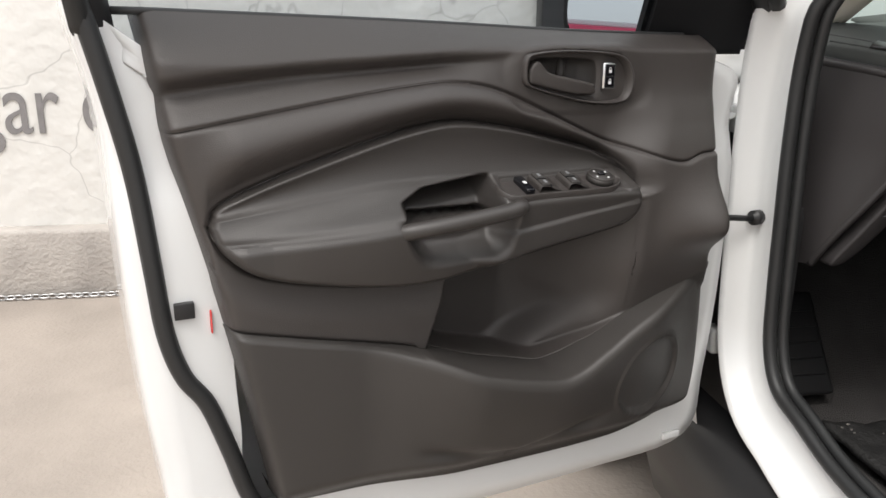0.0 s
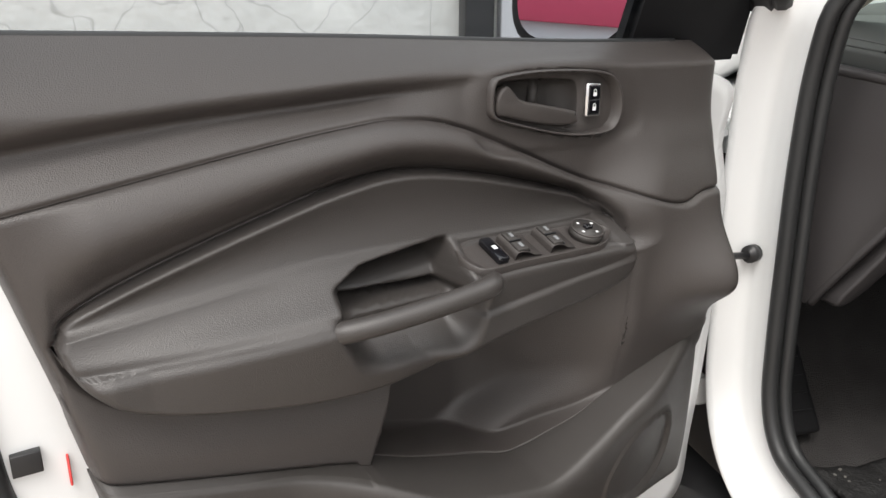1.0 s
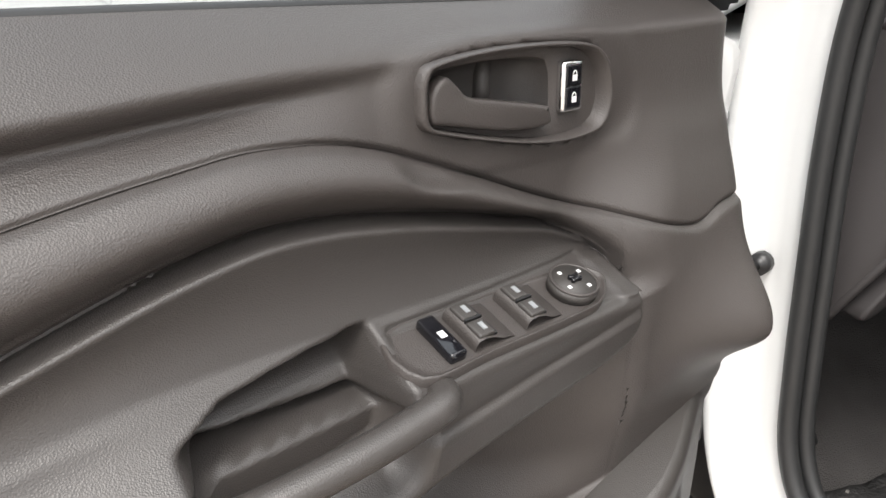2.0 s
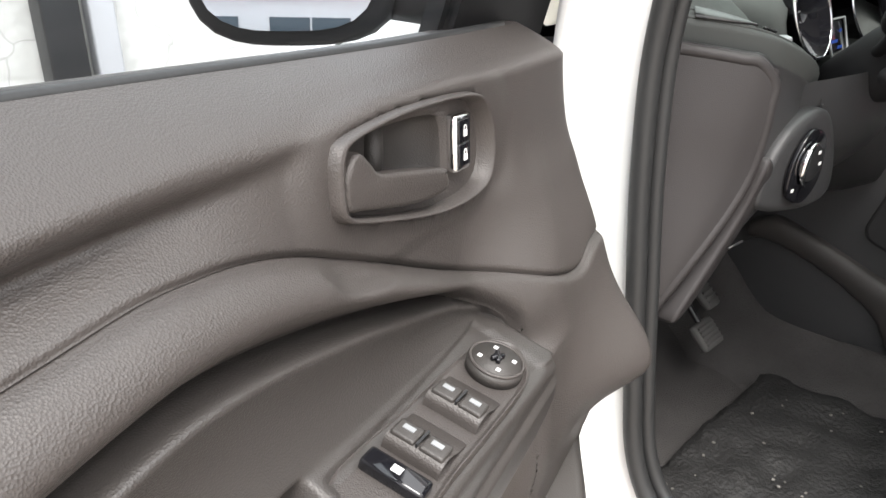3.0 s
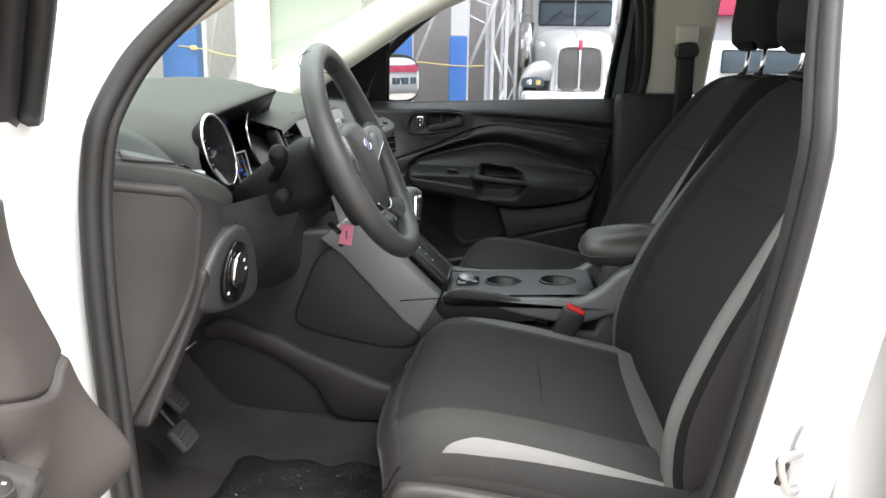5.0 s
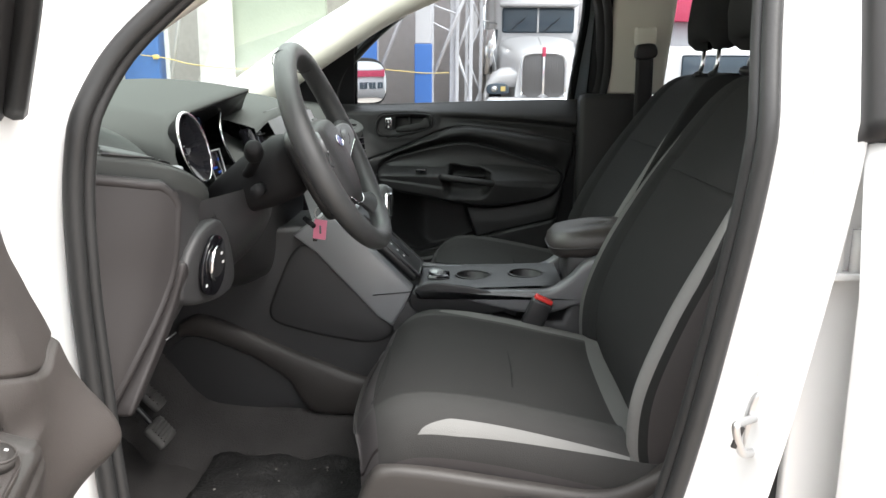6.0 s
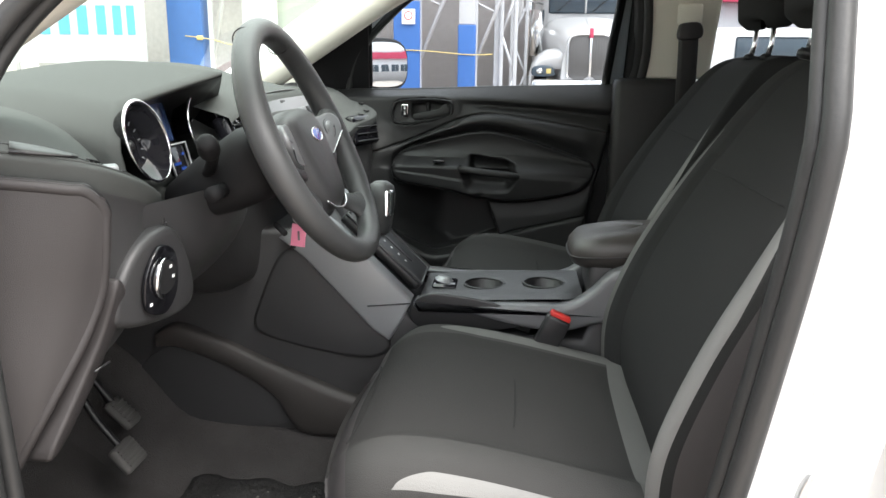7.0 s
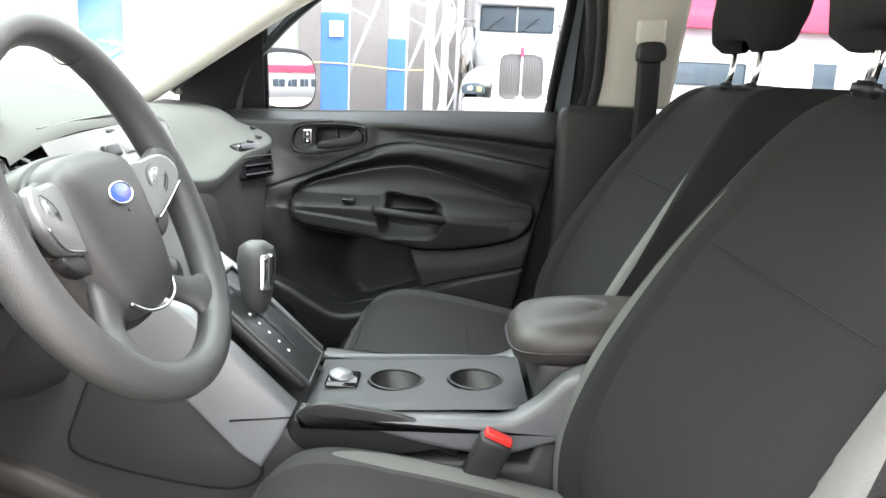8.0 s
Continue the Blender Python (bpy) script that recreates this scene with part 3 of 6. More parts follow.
DARKWALL = material("bay_wall", (0.6, 0.57, 0.57), 0.85, grain=20, depth=0.004, blotch=0.2)
# darkened and greened: the windscreen's tint and haze are put into this colour
PALEWALL = material("pale_wall_behind_haze", (0.36, 0.4, 0.34), 0.8, grain=20, depth=0.004, blotch=0.1)
TRUCKW = material("truck_white", (0.60, 0.595, 0.60), 0.3, blotch=0.04, coat=0.4)
GRILLE = material("grille_mesh", (0.13, 0.125, 0.125), 0.5, metal=0.3, grain=60, depth=0.01, blotch=0.1)
YELLOW = material("yellow_rope", (0.6, 0.46, 0.16), 0.7, blotch=0.1)
SKYINK = material("pale_blue_ink", (0.08, 0.33, 0.5), 0.6, blotch=0.1)
SHOPGLASS = material("dark_shop_glass", (0.05, 0.07, 0.09), 0.1, blotch=0.1)

bn, bl = BANNER.node_tree.nodes, BANNER.node_tree.links
crack = bn.new("ShaderNodeTexVoronoi")
crack.feature, crack.inputs["Scale"].default_value = "DISTANCE_TO_EDGE", 2.2
wob = bn.new("ShaderNodeTexNoise")
wob.inputs["Scale"].default_value = 5.0
place = bn.new("ShaderNodeVectorMath")
place.operation = "MULTIPLY_ADD"
place.inputs[1].default_value = (0.25, 0.25, 0.25)
co_ = bn["Texture Coordinate"]
bl.new(co_.outputs["Object"], wob.inputs["Vector"])
bl.new(wob.outputs["Color"], place.inputs[0])
bl.new(co_.outputs["Object"], place.inputs[2])
bl.new(place.outputs[0], crack.inputs["Vector"])
thin = bn.new("ShaderNodeMapRange")
thin.inputs["From Max"].default_value, thin.inputs["To Min"].default_value = 0.012, 0.72
bl.new(crack.outputs["Distance"], thin.inputs["Value"])
dark = bn.new("ShaderNodeMixRGB")
dark.blend_type, dark.inputs["Fac"].default_value = "MULTIPLY", 1.0
base_in = bn["Principled BSDF"].inputs["Base Color"]
bl.new(base_in.links[0].from_socket, dark.inputs["Color1"])
bl.new(thin.outputs["Result"], dark.inputs["Color2"])
bl.new(dark.outputs["Color"], base_in)
ground = part("ground", grid([[(x, y, 0.0) for x in np.linspace(-120, 120, 25)] for y in np.linspace(-120, 120, 25)]), CONCRETE)
tagged(ground, "dusty tan concrete yard floor", "ground", kind="structure")
front_wall = part("wall_north", box(-5.6, 2.80, 2.0, 12.8, 0.3, 4.0, 0.01), BANNER)
tagged(front_wall, "dirty white cracked wall with faded lettering", "wall", kind="structure")
plinth = part("trim", box(-5.6, 2.62, 0.15, 12.8, 0.12, 0.30, 0.02), PLINTH)
tagged(plinth, "grey concrete ledge along the wall", "ledge", kind="structure")
curve = bpy.data.curves.new("wall_lettering", "FONT")
curve.body, curve.size, curve.extrude = "gar d", 0.37, 0.002
words = new("wall_lettering", curve)
words.matrix_world = pose(-2.90, 2.645, 0.70, 90)
words.scale = (0.75, 1, 1)
curve.materials.append(LETTER)
tagged(words, "large faded grey letters painted on the wall", "lettering")
dark_post = part("door_post", box(-0.45, 2.58, 1.3, 0.125, 0.10, 2.6, 0.008), BLACK)
tagged(dark_post, "black steel post against the wall", "post")
pale_post = part("door_post", box(-0.30, 2.60, 1.3, 0.09, 0.06, 2.6, 0.008), WPAINT)
tagged(pale_post, "white painted post against the wall", "post")
chain = bmesh.new()
for i in range(46):
    turn = Matrix.Rotation(math.pi / 2 * (i % 2) + 0.4, 3, "X")
    ring = [turn @ Vector((0.022 * math.cos(w), 0.012 * math.sin(w), 0)) + Vector((-3.9 + i * 0.034, 2.53, 0.014)) for w in np.arange(10) * math.pi / 5]
    tube(ring, 0.004, 5, True, chain)
tagged(part("chain", chain, STEEL), "rusty chain lying along the ledge", "chain")

# open bay across the yard
def post(y, width, top):
    p = thing("bay_post", (13, y, 0), "square bay post, blue below and white above", "post", "bay posts")
    part("lower_sleeve", box(0, 0, top / 2, 0.35, width, top, 0.02), BLUE, p, "blue painted lower part")
    part("upper_column", box(0, 0, top + 2.0, 0.33, width - 0.03, 4.0, 0.02), WPAINT, p)
    part("base_plate", box(0, 0, 0.02, 0.5, width + 0.15, 0.04, 0.005), WPAINT, p)
    return p


for y, w, top in ((1.76, 0.48, 2.25), (0.67, 0.32, 1.85), (5.9, 0.66, 5.0)):
    q = post(y, w, top)
sign = part("warning_sign", box(12.80, 1.72, 1.98, 0.02, 0.24, 0.26, 0.004), WHITE)
tagged(sign, "small square safety sign on a blue post", "sign")
part("sign_ring", tube([(12.785, 1.72 + 0.07 * math.cos(w), 2.0 + 0.07 * math.sin(w)) for w in np.arange(20) * math.pi / 10], 0.008, 6, True), RED, sign)


def truss(y0, y1, x):
    """An upright lattice frame: two chords with crossing braces."""
    t = thing("lattice_tower", (x, (y0 + y1) / 2, 0), "white steel lattice tower of the bay", "lattice tower", "bay lattice towers")
    h = (y1 - y0) / 2
    for y in (-h, h):
        part("chord", box(0, y, 2.5, 0.07, 0.07, 5.0, 0.006), WPAINT, t)
    for i in range(6):
        z = 0.2 + i * 0.75
        part("brace", tube([(0, -h if i % 2 else h, z), (0, h if i % 2 else -h, z + 0.75)], 0.03, 6), WPAINT, t)


def strut(y, z0, y2, z2):
    """A raking strut beside a post, with short lattice braces."""
    t = thing("lattice_strut", (12.95, y, 0), "white raking steel strut beside a blue post", "strut", "raking struts")
    part("chord", tube([(0, 0, z0), (0, y2 - y, z2)], 0.035, 6), WPAINT, t)
    part("upright", box(0, 0.02, 2.6, 0.07, 0.075, 5.2, 0.006), WPAINT, t)
    for i in range(5):
        f0, f1 = 0.35 + i * 0.13, 0.42 + i * 0.13
        part("brace", tube([(0, (y2 - y) * f0, z0 + (z2 - z0) * f0), (0, 0.02, z0 + (z2 - z0) * f1)], 0.018, 5), WPAINT, t)


strut(1.52, 1.25, 0.42, 3.9)
strut(0.50, 1.25, -0.45, 3.6)
strut(5.42, 1.1, 4.75, 4.4)
truss(-0.20, 0.06, 13.4)
truss(-0.42, -0.10, 16.2)
column = part("bay_column", box(13.5, 0.12, 2.6, 0.16, 0.16, 5.2, 0.01), WPAINT)
tagged(column, "plain white steel column of the bay", "column")
bay = part("wall_east", box(19.5, 2, 3, 0.3, 22, 6), DARKWALL)
tagged(bay, "dim back wall of the open bay", "wall", kind="structure")
bay_roof = part("ceiling", box(17.0, 4.5, 6.2, 6.5, 14, 0.2), DARKWALL)
tagged(bay_roof, "dark roof over the bay", "ceiling", kind="structure")
part_wall = part("wall_pale", box(14.6, 3.7, 2.6, 0.25, 1.9, 5.2, 0.01), PALEWALL)
tagged(part_wall, "pale wall beside the bay, coloured for windscreen haze", "wall", kind="structure")
dark_door = part("bay_door", box(14.3, 4.95, 1.6, 0.12, 0.7, 3.2, 0.01), DARKWALL)
tagged(dark_door, "dark grey bay door leaf", "door")
rope = part("rope", tube(spline([(12.82, 5.9, 1.62), (12.82, 5.4, 1.56), (12.815, 4.9, 1.45), (12.81, 3.9, 1.38), (12.815, 1.76, 1.40), (12.815, 0.67, 1.33), (12.9, 0.2, 1.34)], 8), 0.009, 6), YELLOW)
tagged(rope, "yellow rope strung between the posts", "rope")
part("rope_knot", box(12.79, 5.6, 1.585, 0.05, 0.12, 0.08, 0.02), YELLOW, rope)
board = thing("banner", (12.2, 7.6, 0), "white banner with pale blue lettering", "banner")
part("sheet", box(0, 0, 2.2, 0.03, 2.4, 2.2, 0.01), WPAINT, board)
for y, w in ((-1.0, 0.18), (-0.75, 0.2), (-0.45, 0.22), (-0.1, 0.24), (0.25, 0.26), (0.62, 0.24)):
    part("letter_bar", box(-0.02, y, 1.86, 0.006, w * 0.8, 0.5), SKYINK, board, smooth=False)
for y in (-1.22, 1.22):
    part("pole", tube([(0, y, 0), (0, y, 3.4)], 0.035, 8), WPAINT, board)

# white truck facing the car
def truck():
    t = thing("truck", (15.2, -1.74, 0), "white bonneted tractor truck with a tall split grille", "truck")
    # bonnet: narrow at the grille, wide and high at the windscreen
    rows = []
    for x, w, top in ((0.0, 0.50, 1.78), (0.12, 0.56, 1.86), (0.6, 0.68, 1.97), (1.2, 0.82, 2.10), (1.75, 0.92, 2.22)):
        rows.append([(x, y * w, z) for y, z in ((-1, 0.7), (-1, top - 0.30), (-0.9, top - 0.13), (-0.7, top - 0.05), (-0.35, top - 0.01), (0, top), (0.35, top - 0.01), (0.7, top - 0.05), (0.9, top - 0.13), (1, top - 0.30), (1, 0.7))])
    part("bonnet", grid(rows), TRUCKW, t)
    part("bonnet_crease", tube([(0.05, 0, 1.815), (0.6, 0, 1.975), (1.7, 0, 2.215)], 0.012, 6), TRUCKW, t)
    part("front_panel", prism(spline([(-0.52, 0.62), (0.52, 0.62), (0.52, 1.50), (0.47, 1.70), (0.30, 1.79), (0, 1.81), (-0.30, 1.79), (-0.47, 1.70), (-0.52, 1.50)], 3, True), "x", -0.02, 0.08, 0.02), TRUCKW, t)
    for s_ in (-1, 1):
        g = part("grille_half", prism(spline([(s_ * 0.035, 0.93), (s_ * 0.43, 0.93), (s_ * 0.435, 1.5), (s_ * 0.40, 1.69), (s_ * 0.30, 1.735), (s_ * 0.035, 1.745)], 3, True), "x", -0.06, 0.0, 0.015), GRILLE, t)
        for k in range(7):
            part("bar", box(-0.064, s_ * (0.075 + k * 0.053), 1.32, 0.012, 0.010, 0.76), GRILLE, g)
        # swept fender over the wheel
        rows = []
        for x, k in ((0.22, 0.55), (0.08, 0.80), (0.10, 0.95), (0.35, 1.05), (0.8, 1.08), (1.3, 1.0)):
            rows.append([(x, s_ * (0.50 + 0.74 * a * (0.85 + 0.15 * k)), 0.62 + 0.80 * k * b) for a, b in ((0, 1.0), (0.25, 1.03), (0.5, 1.0), (0.75, 0.88), (0.92, 0.66), (1.0, 0.36), (1.0, -0.1))])
        part("fender", grid(rows), TRUCKW, t)
        lamp = part("headlamp", prism(spline([(s_ * 0.74, 0.93), (s_ * 1.14, 0.92), (s_ * 1.20, 1.04), (s_ * 1.12, 1.13), (s_ * 0.82, 1.14), (s_ * 0.73, 1.06)], 3, True), "x", 0.06, 0.26, 0.03), SHOPGLASS, t, "clear headlamp in a dark bowl")
        part("reflector", disc((0.055, s_ * 1.03, 1.03), (1, 0, 0), 0.065, 0.02, 20, 0.006), CHROME, lamp)
        part("indicator", box(0.055, s_ * 0.84, 1.03, 0.02, 0.10, 0.10, 0.008), YELLOW, lamp)
        part("exhaust_stack", tube([(2.3, s_ * 1.24, 0.9), (2.3, s_ * 1.24, 3.9)], 0.085, 14), CHROME, t)
        part("air_cleaner", tube([(1.6, s_ * 1.08, 1.35), (1.6, s_ * 1.08, 2.35)], 0.16, 16), CHROME, t)
        part("wheel", disc((0.75, s_ * 1.0, 0.5), (0, 1, 0), 0.5, 0.28, 28, 0.03), RUBBER, t)
        m_ = part("mirror", box(1.6, s_ * 1.50, 2.45, 0.12, 0.2, 0.6, 0.03), TRUCKW, t)
        for z in (2.25, 2.6):
            part("mirror_arm", tube([(1.9, s_ * 0.95, z - 0.1), (1.6, s_ * 1.45, z)], 0.02, 6), STEEL, m_)
        part("hood_mirror", box(0.7, s_ * 1.10, 1.98, 0.05, 0.12, 0.18, 0.03), CHROME, t)
        part("mirror_stalk", tube([(0.7, s_ * 1.08, 1.90), (0.6, s_ * 0.98, 1.42)], 0.012, 6), STEEL, t)
    part("grille_surround", tube(spline([(-0.07, 0.46 * a, z) for a, z in ((-1, 0.90), (-1, 1.5), (-0.92, 1.70), (-0.66, 1.765), (0, 1.775), (0.66, 1.765), (0.92, 1.70), (1, 1.5), (1, 0.90))], 3), 0.022, 8), CHROME, t)
    part("grille_spine", box(-0.075, 0, 1.34, 0.03, 0.05, 0.84, 0.01), CHROME, t)
    part("badge", box(-0.085, 0, 1.80, 0.03, 0.085, 0.20, 0.02), REDP, t, "small red badge")
    part("bumper", box(-0.1, 0, 0.66, 0.22, 2.4, 0.42, 0.08), CHROME, t)
    part("cab", box(2.75, 0, 2.25, 1.9, 1.94, 2.2, 0.22), TRUCKW, t)
    ws = part("windscreen", box(1.79, 0, 2.57, 0.06, 1.66, 0.56, 0.06), SHOPGLASS, t, "dark split windscreen")
    part("divider", box(1.75, 0, 2.57, 0.03, 0.04, 0.56), TRUCKW, ws)
    for y in (-0.4, 0.4):
        part("wiper", tube([(1.75, y + 0.25, 2.32), (1.745, y - 0.1, 2.62)], 0.010, 5), BLACK, ws)
    part("visor", box(1.66, 0, 2.92, 0.34, 1.8, 0.10, 0.04), TRUCKW, t)
    part("sleeper", box(4.4, 0, 2.4, 1.8, 2.2, 2.9, 0.15), TRUCKW, t)
    for s_ in (-1, 1):
        for x in (4.2, 5.6):
            part("wheel", disc((x, s_ * 0.95, 0.5), (0, 1, 0), 0.5, 0.4, 28, 0.03), RUBBER, t)


truck()

# neighbouring shed with a red fascia, and the one behind the camera
def shed(x, y0, y1, face, name, turn_z=0.0):
    s_ = thing(name, (x, (y0 + y1) / 2, 0), "low white building with a red fascia and grey windows", "building", "red and white buildings")
    s_.rotation_euler = (0, 0, turn_z)
    w = y1 - y0
    part("wall", box(0, 0, 1.3, 0.3, w, 2.6), WPAINT, s_)
    part("fascia", box(face * -0.1, 0, 2.95, 0.5, w, 0.75, 0.02), REDP, s_, "red painted fascia")
    part("roof", box(2.0 * face, 0, 3.42, 4.4, w, 0.15, 0.02), WPAINT, s_)
    k = int(w // 3)
    for i in range(k):
        win = part("window", box(-0.16 * face, -w / 2 + (i + 0.5) * w / k, 1.5, 0.06, 2.3, 0.8, 0.01), SHOPGLASS, s_)
        part("sill", box(-0.2 * face, -w / 2 + (i + 0.5) * w / k, 1.06, 0.1, 2.4, 0.06, 0.01), WPAINT, win)
        part("mullion", box(-0.2 * face, -w / 2 + (i + 0.5) * w / k, 1.5, 0.04, 0.05, 0.8), WPAINT, win)


shed(17.5, -19.0, -3.4, 1, "low_building")
shed(-23.0, -14.0, 8.0, -1, "low_building")
shed(8.0, -38.0, -14.0, -1, "low_building", radians(90))
van = thing("white_van", (15.2, -5.6, 0), "white van parked across the yard", "van")
part("body", box(0, 0, 1.15, 1.8, 3.6, 1.5, 0.25), TRUCKW, van)
part("window", box(-0.9, 0.4, 1.5, 0.03, 1.6, 0.45, 0.05), SHOPGLASS, van)
for y in (-1.1, 1.1):
    part("wheel", disc((-0.8, y, 0.33), (1, 0, 0), 0.33, 0.2, 24, 0.03), RUBBER, van)


# ---- car body ----
SIDE_X = lambda z: -0.785 + 0.40 * np.clip(z - 1.16, 0, 1)
body = thing("car_body", (0, 0, 0), "white car body seen at the open front doorway", "car")
hole = spline([(0.10, 0.578), (0.165, 0.602), (0.198, 0.66), (0.208, 0.75), (0.213, 0.86), (0.217, 0.98), (0.212, 1.10), (0.188, 1.195), (0.135, 1.27), (0.0, 1.385), (-0.2, 1.49), (-0.42, 1.535), (-0.515, 1.50), (-0.535, 1.40), (-0.522, 1.25), (-0.509, 1.1), (-0.49, 0.97), (-0.462, 0.81), (-0.432, 0.69), (-0.385, 0.60), (-0.30, 0.553), (-0.15, 0.537), (0.0, 0.548)], 6, True)
centre = np.array((-0.17, 0.92))
tang = np.roll(hole, -1, 0) - np.roll(hole, 1, 0)
out = np.stack([tang[:, 1], -tang[:, 0]], 1)
out /= np.linalg.norm(out, axis=1)[:, None]
out *= np.sign(((hole - centre) * out).sum(1))[:, None]


for s_ in (-1, 1):
    k = 1 if s_ < 0 else -1
    ring = lambda offs: grid([[(k * (SIDE_X(b) + d), a, b) for a, b in hole + out * o] for o, d in offs], True)
    part("door_frame", ring([(0.0, 0.01), (0.004, 0.0), (0.035, -0.003), (0.052, -0.006), (0.060, -0.02), (0.066, -0.045), (0.072, -0.052), (0.078, -0.05)]), PAINT, body, "white painted door frame")
    part("doorway_seal", tube([(k * (SIDE_X(b) - 0.004), a, b) for a, b in hole], 0.0105, 10, True), RUBBER, body, "black rubber doorway seal")
    part("seal_lip", tube([(k * (SIDE_X(b) + 0.014), a, b) for a, b in hole - out * 0.007], 0.0085, 8, True), RUBBER, body)
    # fender, sill, rear door and rear quarter
    rows = []
    for y, top, xo in ((0.300, 1.02, 0.875), (0.42, 1.015, 0.885), (0.8, 0.99, 0.90), (1.25, 0.93, 0.88), (1.45, 0.86, 0.78)):
        rows.append([(k * -x_, y, z_) for x_, z_ in ((0.55, top + 0.06), (xo - 0.12, top + 0.02), (xo - 0.03, top - 0.02), (xo, top - 0.09), (xo, 0.75), (xo - 0.03, 0.5), (xo - 0.06, 0.32))])
    part("fender", grid(rows), PAINT, body)
    rows = [[(k * -x_, y, z_) for x_, z_ in ((0.785, 0.492), (0.82, 0.486), (0.865, 0.455), (0.88, 0.38), (0.85, 0.27), (0.7, 0.24))] for y in (0.42, 0.1, -0.4, -1.4)]
    part("sill_cover", grid(rows), BLACK, body, "black plastic sill cover")
    rows = []
    for y in (-0.592, -0.600, -0.8, -1.3):
        xo = 0.84 if y > -0.595 else 0.865
        rows.append([(k * -x_, y, z_) for x_, z_ in ((xo - 0.05, 0.40), (xo, 0.5), (xo + 0.02, 0.8), (xo + 0.015, 1.0), (xo - 0.01, 1.145), (xo - 0.05, 1.155))])
    part("rear_door_skin", grid(rows), PAINT, body)
    part("rear_window_frame", tube([(k * (-0.84 + 0.4 * (z_ - 1.15)), y, z_) for y, z_ in spline([(-0.612, 1.15), (-0.625, 1.3), (-0.645, 1.5)], 6)], 0.03, 8), BLACK, body)
    part("roof_rail", tube([(k * x_, y, z_) for x_, y, z_ in spline([(-0.73, 0.80, 0.98), (-0.68, 0.50, 1.13), (-0.655, 0.22, 1.31), (-0.62, -0.1, 1.47), (-0.60, -0.5, 1.56), (-0.60, -1.5, 1.56)], 8)], 0.05, 10), PAINT, body)
    part("a_pillar_trim", tube([(k * x_, y, z_) for x_, y, z_ in spline([(-0.655, 0.45, 1.13), (-0.635, 0.24, 1.265), (-0.615, 0.02, 1.40), (-0.58, -0.2, 1.49)], 8)], 0.042, 10), CREAM, body, "cream pillar trim")
    if k < 0:
        part("pillar_cover", tube([(0.770 - 0.4 * (z_ - 1.16), -0.582 - 0.1 * max(0, z_ - 1.4), z_) for z_ in np.linspace(1.08, 1.52, 8)], 0.026, 10), SAIL, body)
        part("b_pillar_trim", box(k * -0.665, -0.687, 1.385, 0.06, 0.172, 0.45, 0.014, Matrix.Rotation(k * 0.38, 3, "Y")), CREAM, body, "cream upper pillar trim")
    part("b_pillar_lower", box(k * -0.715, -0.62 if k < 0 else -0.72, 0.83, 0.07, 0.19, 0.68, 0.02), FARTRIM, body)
    if k < 0:
        near_hole = [i for i in range(len(hole)) if hole[i, 0] < -0.3 and hole[i, 1] < 1.11]
        part("pillar_edge_trim", grid([[(k * (SIDE_X(hole[i, 1]) + d), *(hole[i] + out[i] * o)) for i in near_hole] for o, d in ((-0.03, 0.045), (-0.015, 0.052), (0.03, 0.054), (0.08, 0.055))]), SAIL, body)
    part("kick_panel", box(k * -0.735, 0.37, 0.66, 0.05, 0.22, 0.42, 0.02), DASH_LOW, body)
    if k > 0:
        part("pillar_ridge", tube(spline([(-0.782, -0.500, 0.56), (-0.783, -0.525, 0.70), (-0.783, -0.548, 0.86), (-0.783, -0.560, 1.0), (-0.780, -0.566, 1.12)], 6), 0.011, 10), PAINT, body)
        part("pillar_panel", box(-0.792, -0.60, 0.77, 0.016, 0.075, 0.72, 0.004), PAINT, body)
        part("door_latch_pillar", box(k * -0.735, -0.70, 0.8, 0.06, 0.2, 0.7, 0.01), PAINT, body)
    part("rear_window_pane", box(k * -0.72, -1.02, 1.34, 0.005, 0.62, 0.40), GLASS, body, smooth=False).visible_shadow = False
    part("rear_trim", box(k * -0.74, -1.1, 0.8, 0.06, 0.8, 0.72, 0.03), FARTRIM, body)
    part("rear_pillar", box(k * -0.66, -1.45, 1.36, 0.09, 0.26, 0.46, 0.04, Matrix.Rotation(k * 0.38, 3, "Y")), CREAM, body)
part("hood", grid([[(x, y, z - 0.10 * abs(x / 0.7) ** 3) for x in np.linspace(-0.70, 0.70, 15)] for y, z in spline([(0.86, 1.10), (1.1, 1.07), (1.4, 0.98), (1.55, 0.86)], 6)]), PAINT, body)
part("cowl", grid([[(x, y, z) for x in np.linspace(-0.72, 0.72, 9)] for y, z in ((0.70, 1.12), (0.80, 1.09), (0.88, 1.09))]), BLACK, body)
part("roof", grid([[(x, y, z - 0.08 * (x / 0.62) ** 2) for x in np.linspace(-0.62, 0.62, 13)] for y, z in spline([(-0.12, 1.53), (-0.5, 1.63), (-1.2, 1.64), (-1.7, 1.6)], 5)]), PAINT, body)
part("headliner", grid([[(x, y, z - 0.07 * (x / 0.62) ** 2) for x in np.linspace(-0.62, 0.62, 13)] for y, z in spline([(-0.10, 1.49), (-0.5, 1.58), (-1.2, 1.59), (-1.7, 1.55)], 5)]), CREAM, body, "cream headliner")
part("windscreen", grid([[(x * k_, y - 0.10 * (x / 0.62) ** 2, z) for x in np.linspace(-0.62, 0.62, 13)] for y, z, k_ in ((0.80, 1.10, 1.05), (0.34, 1.33, 1.02), (-0.06, 1.52, 0.96))]), SCREEN, body).visible_shadow = False
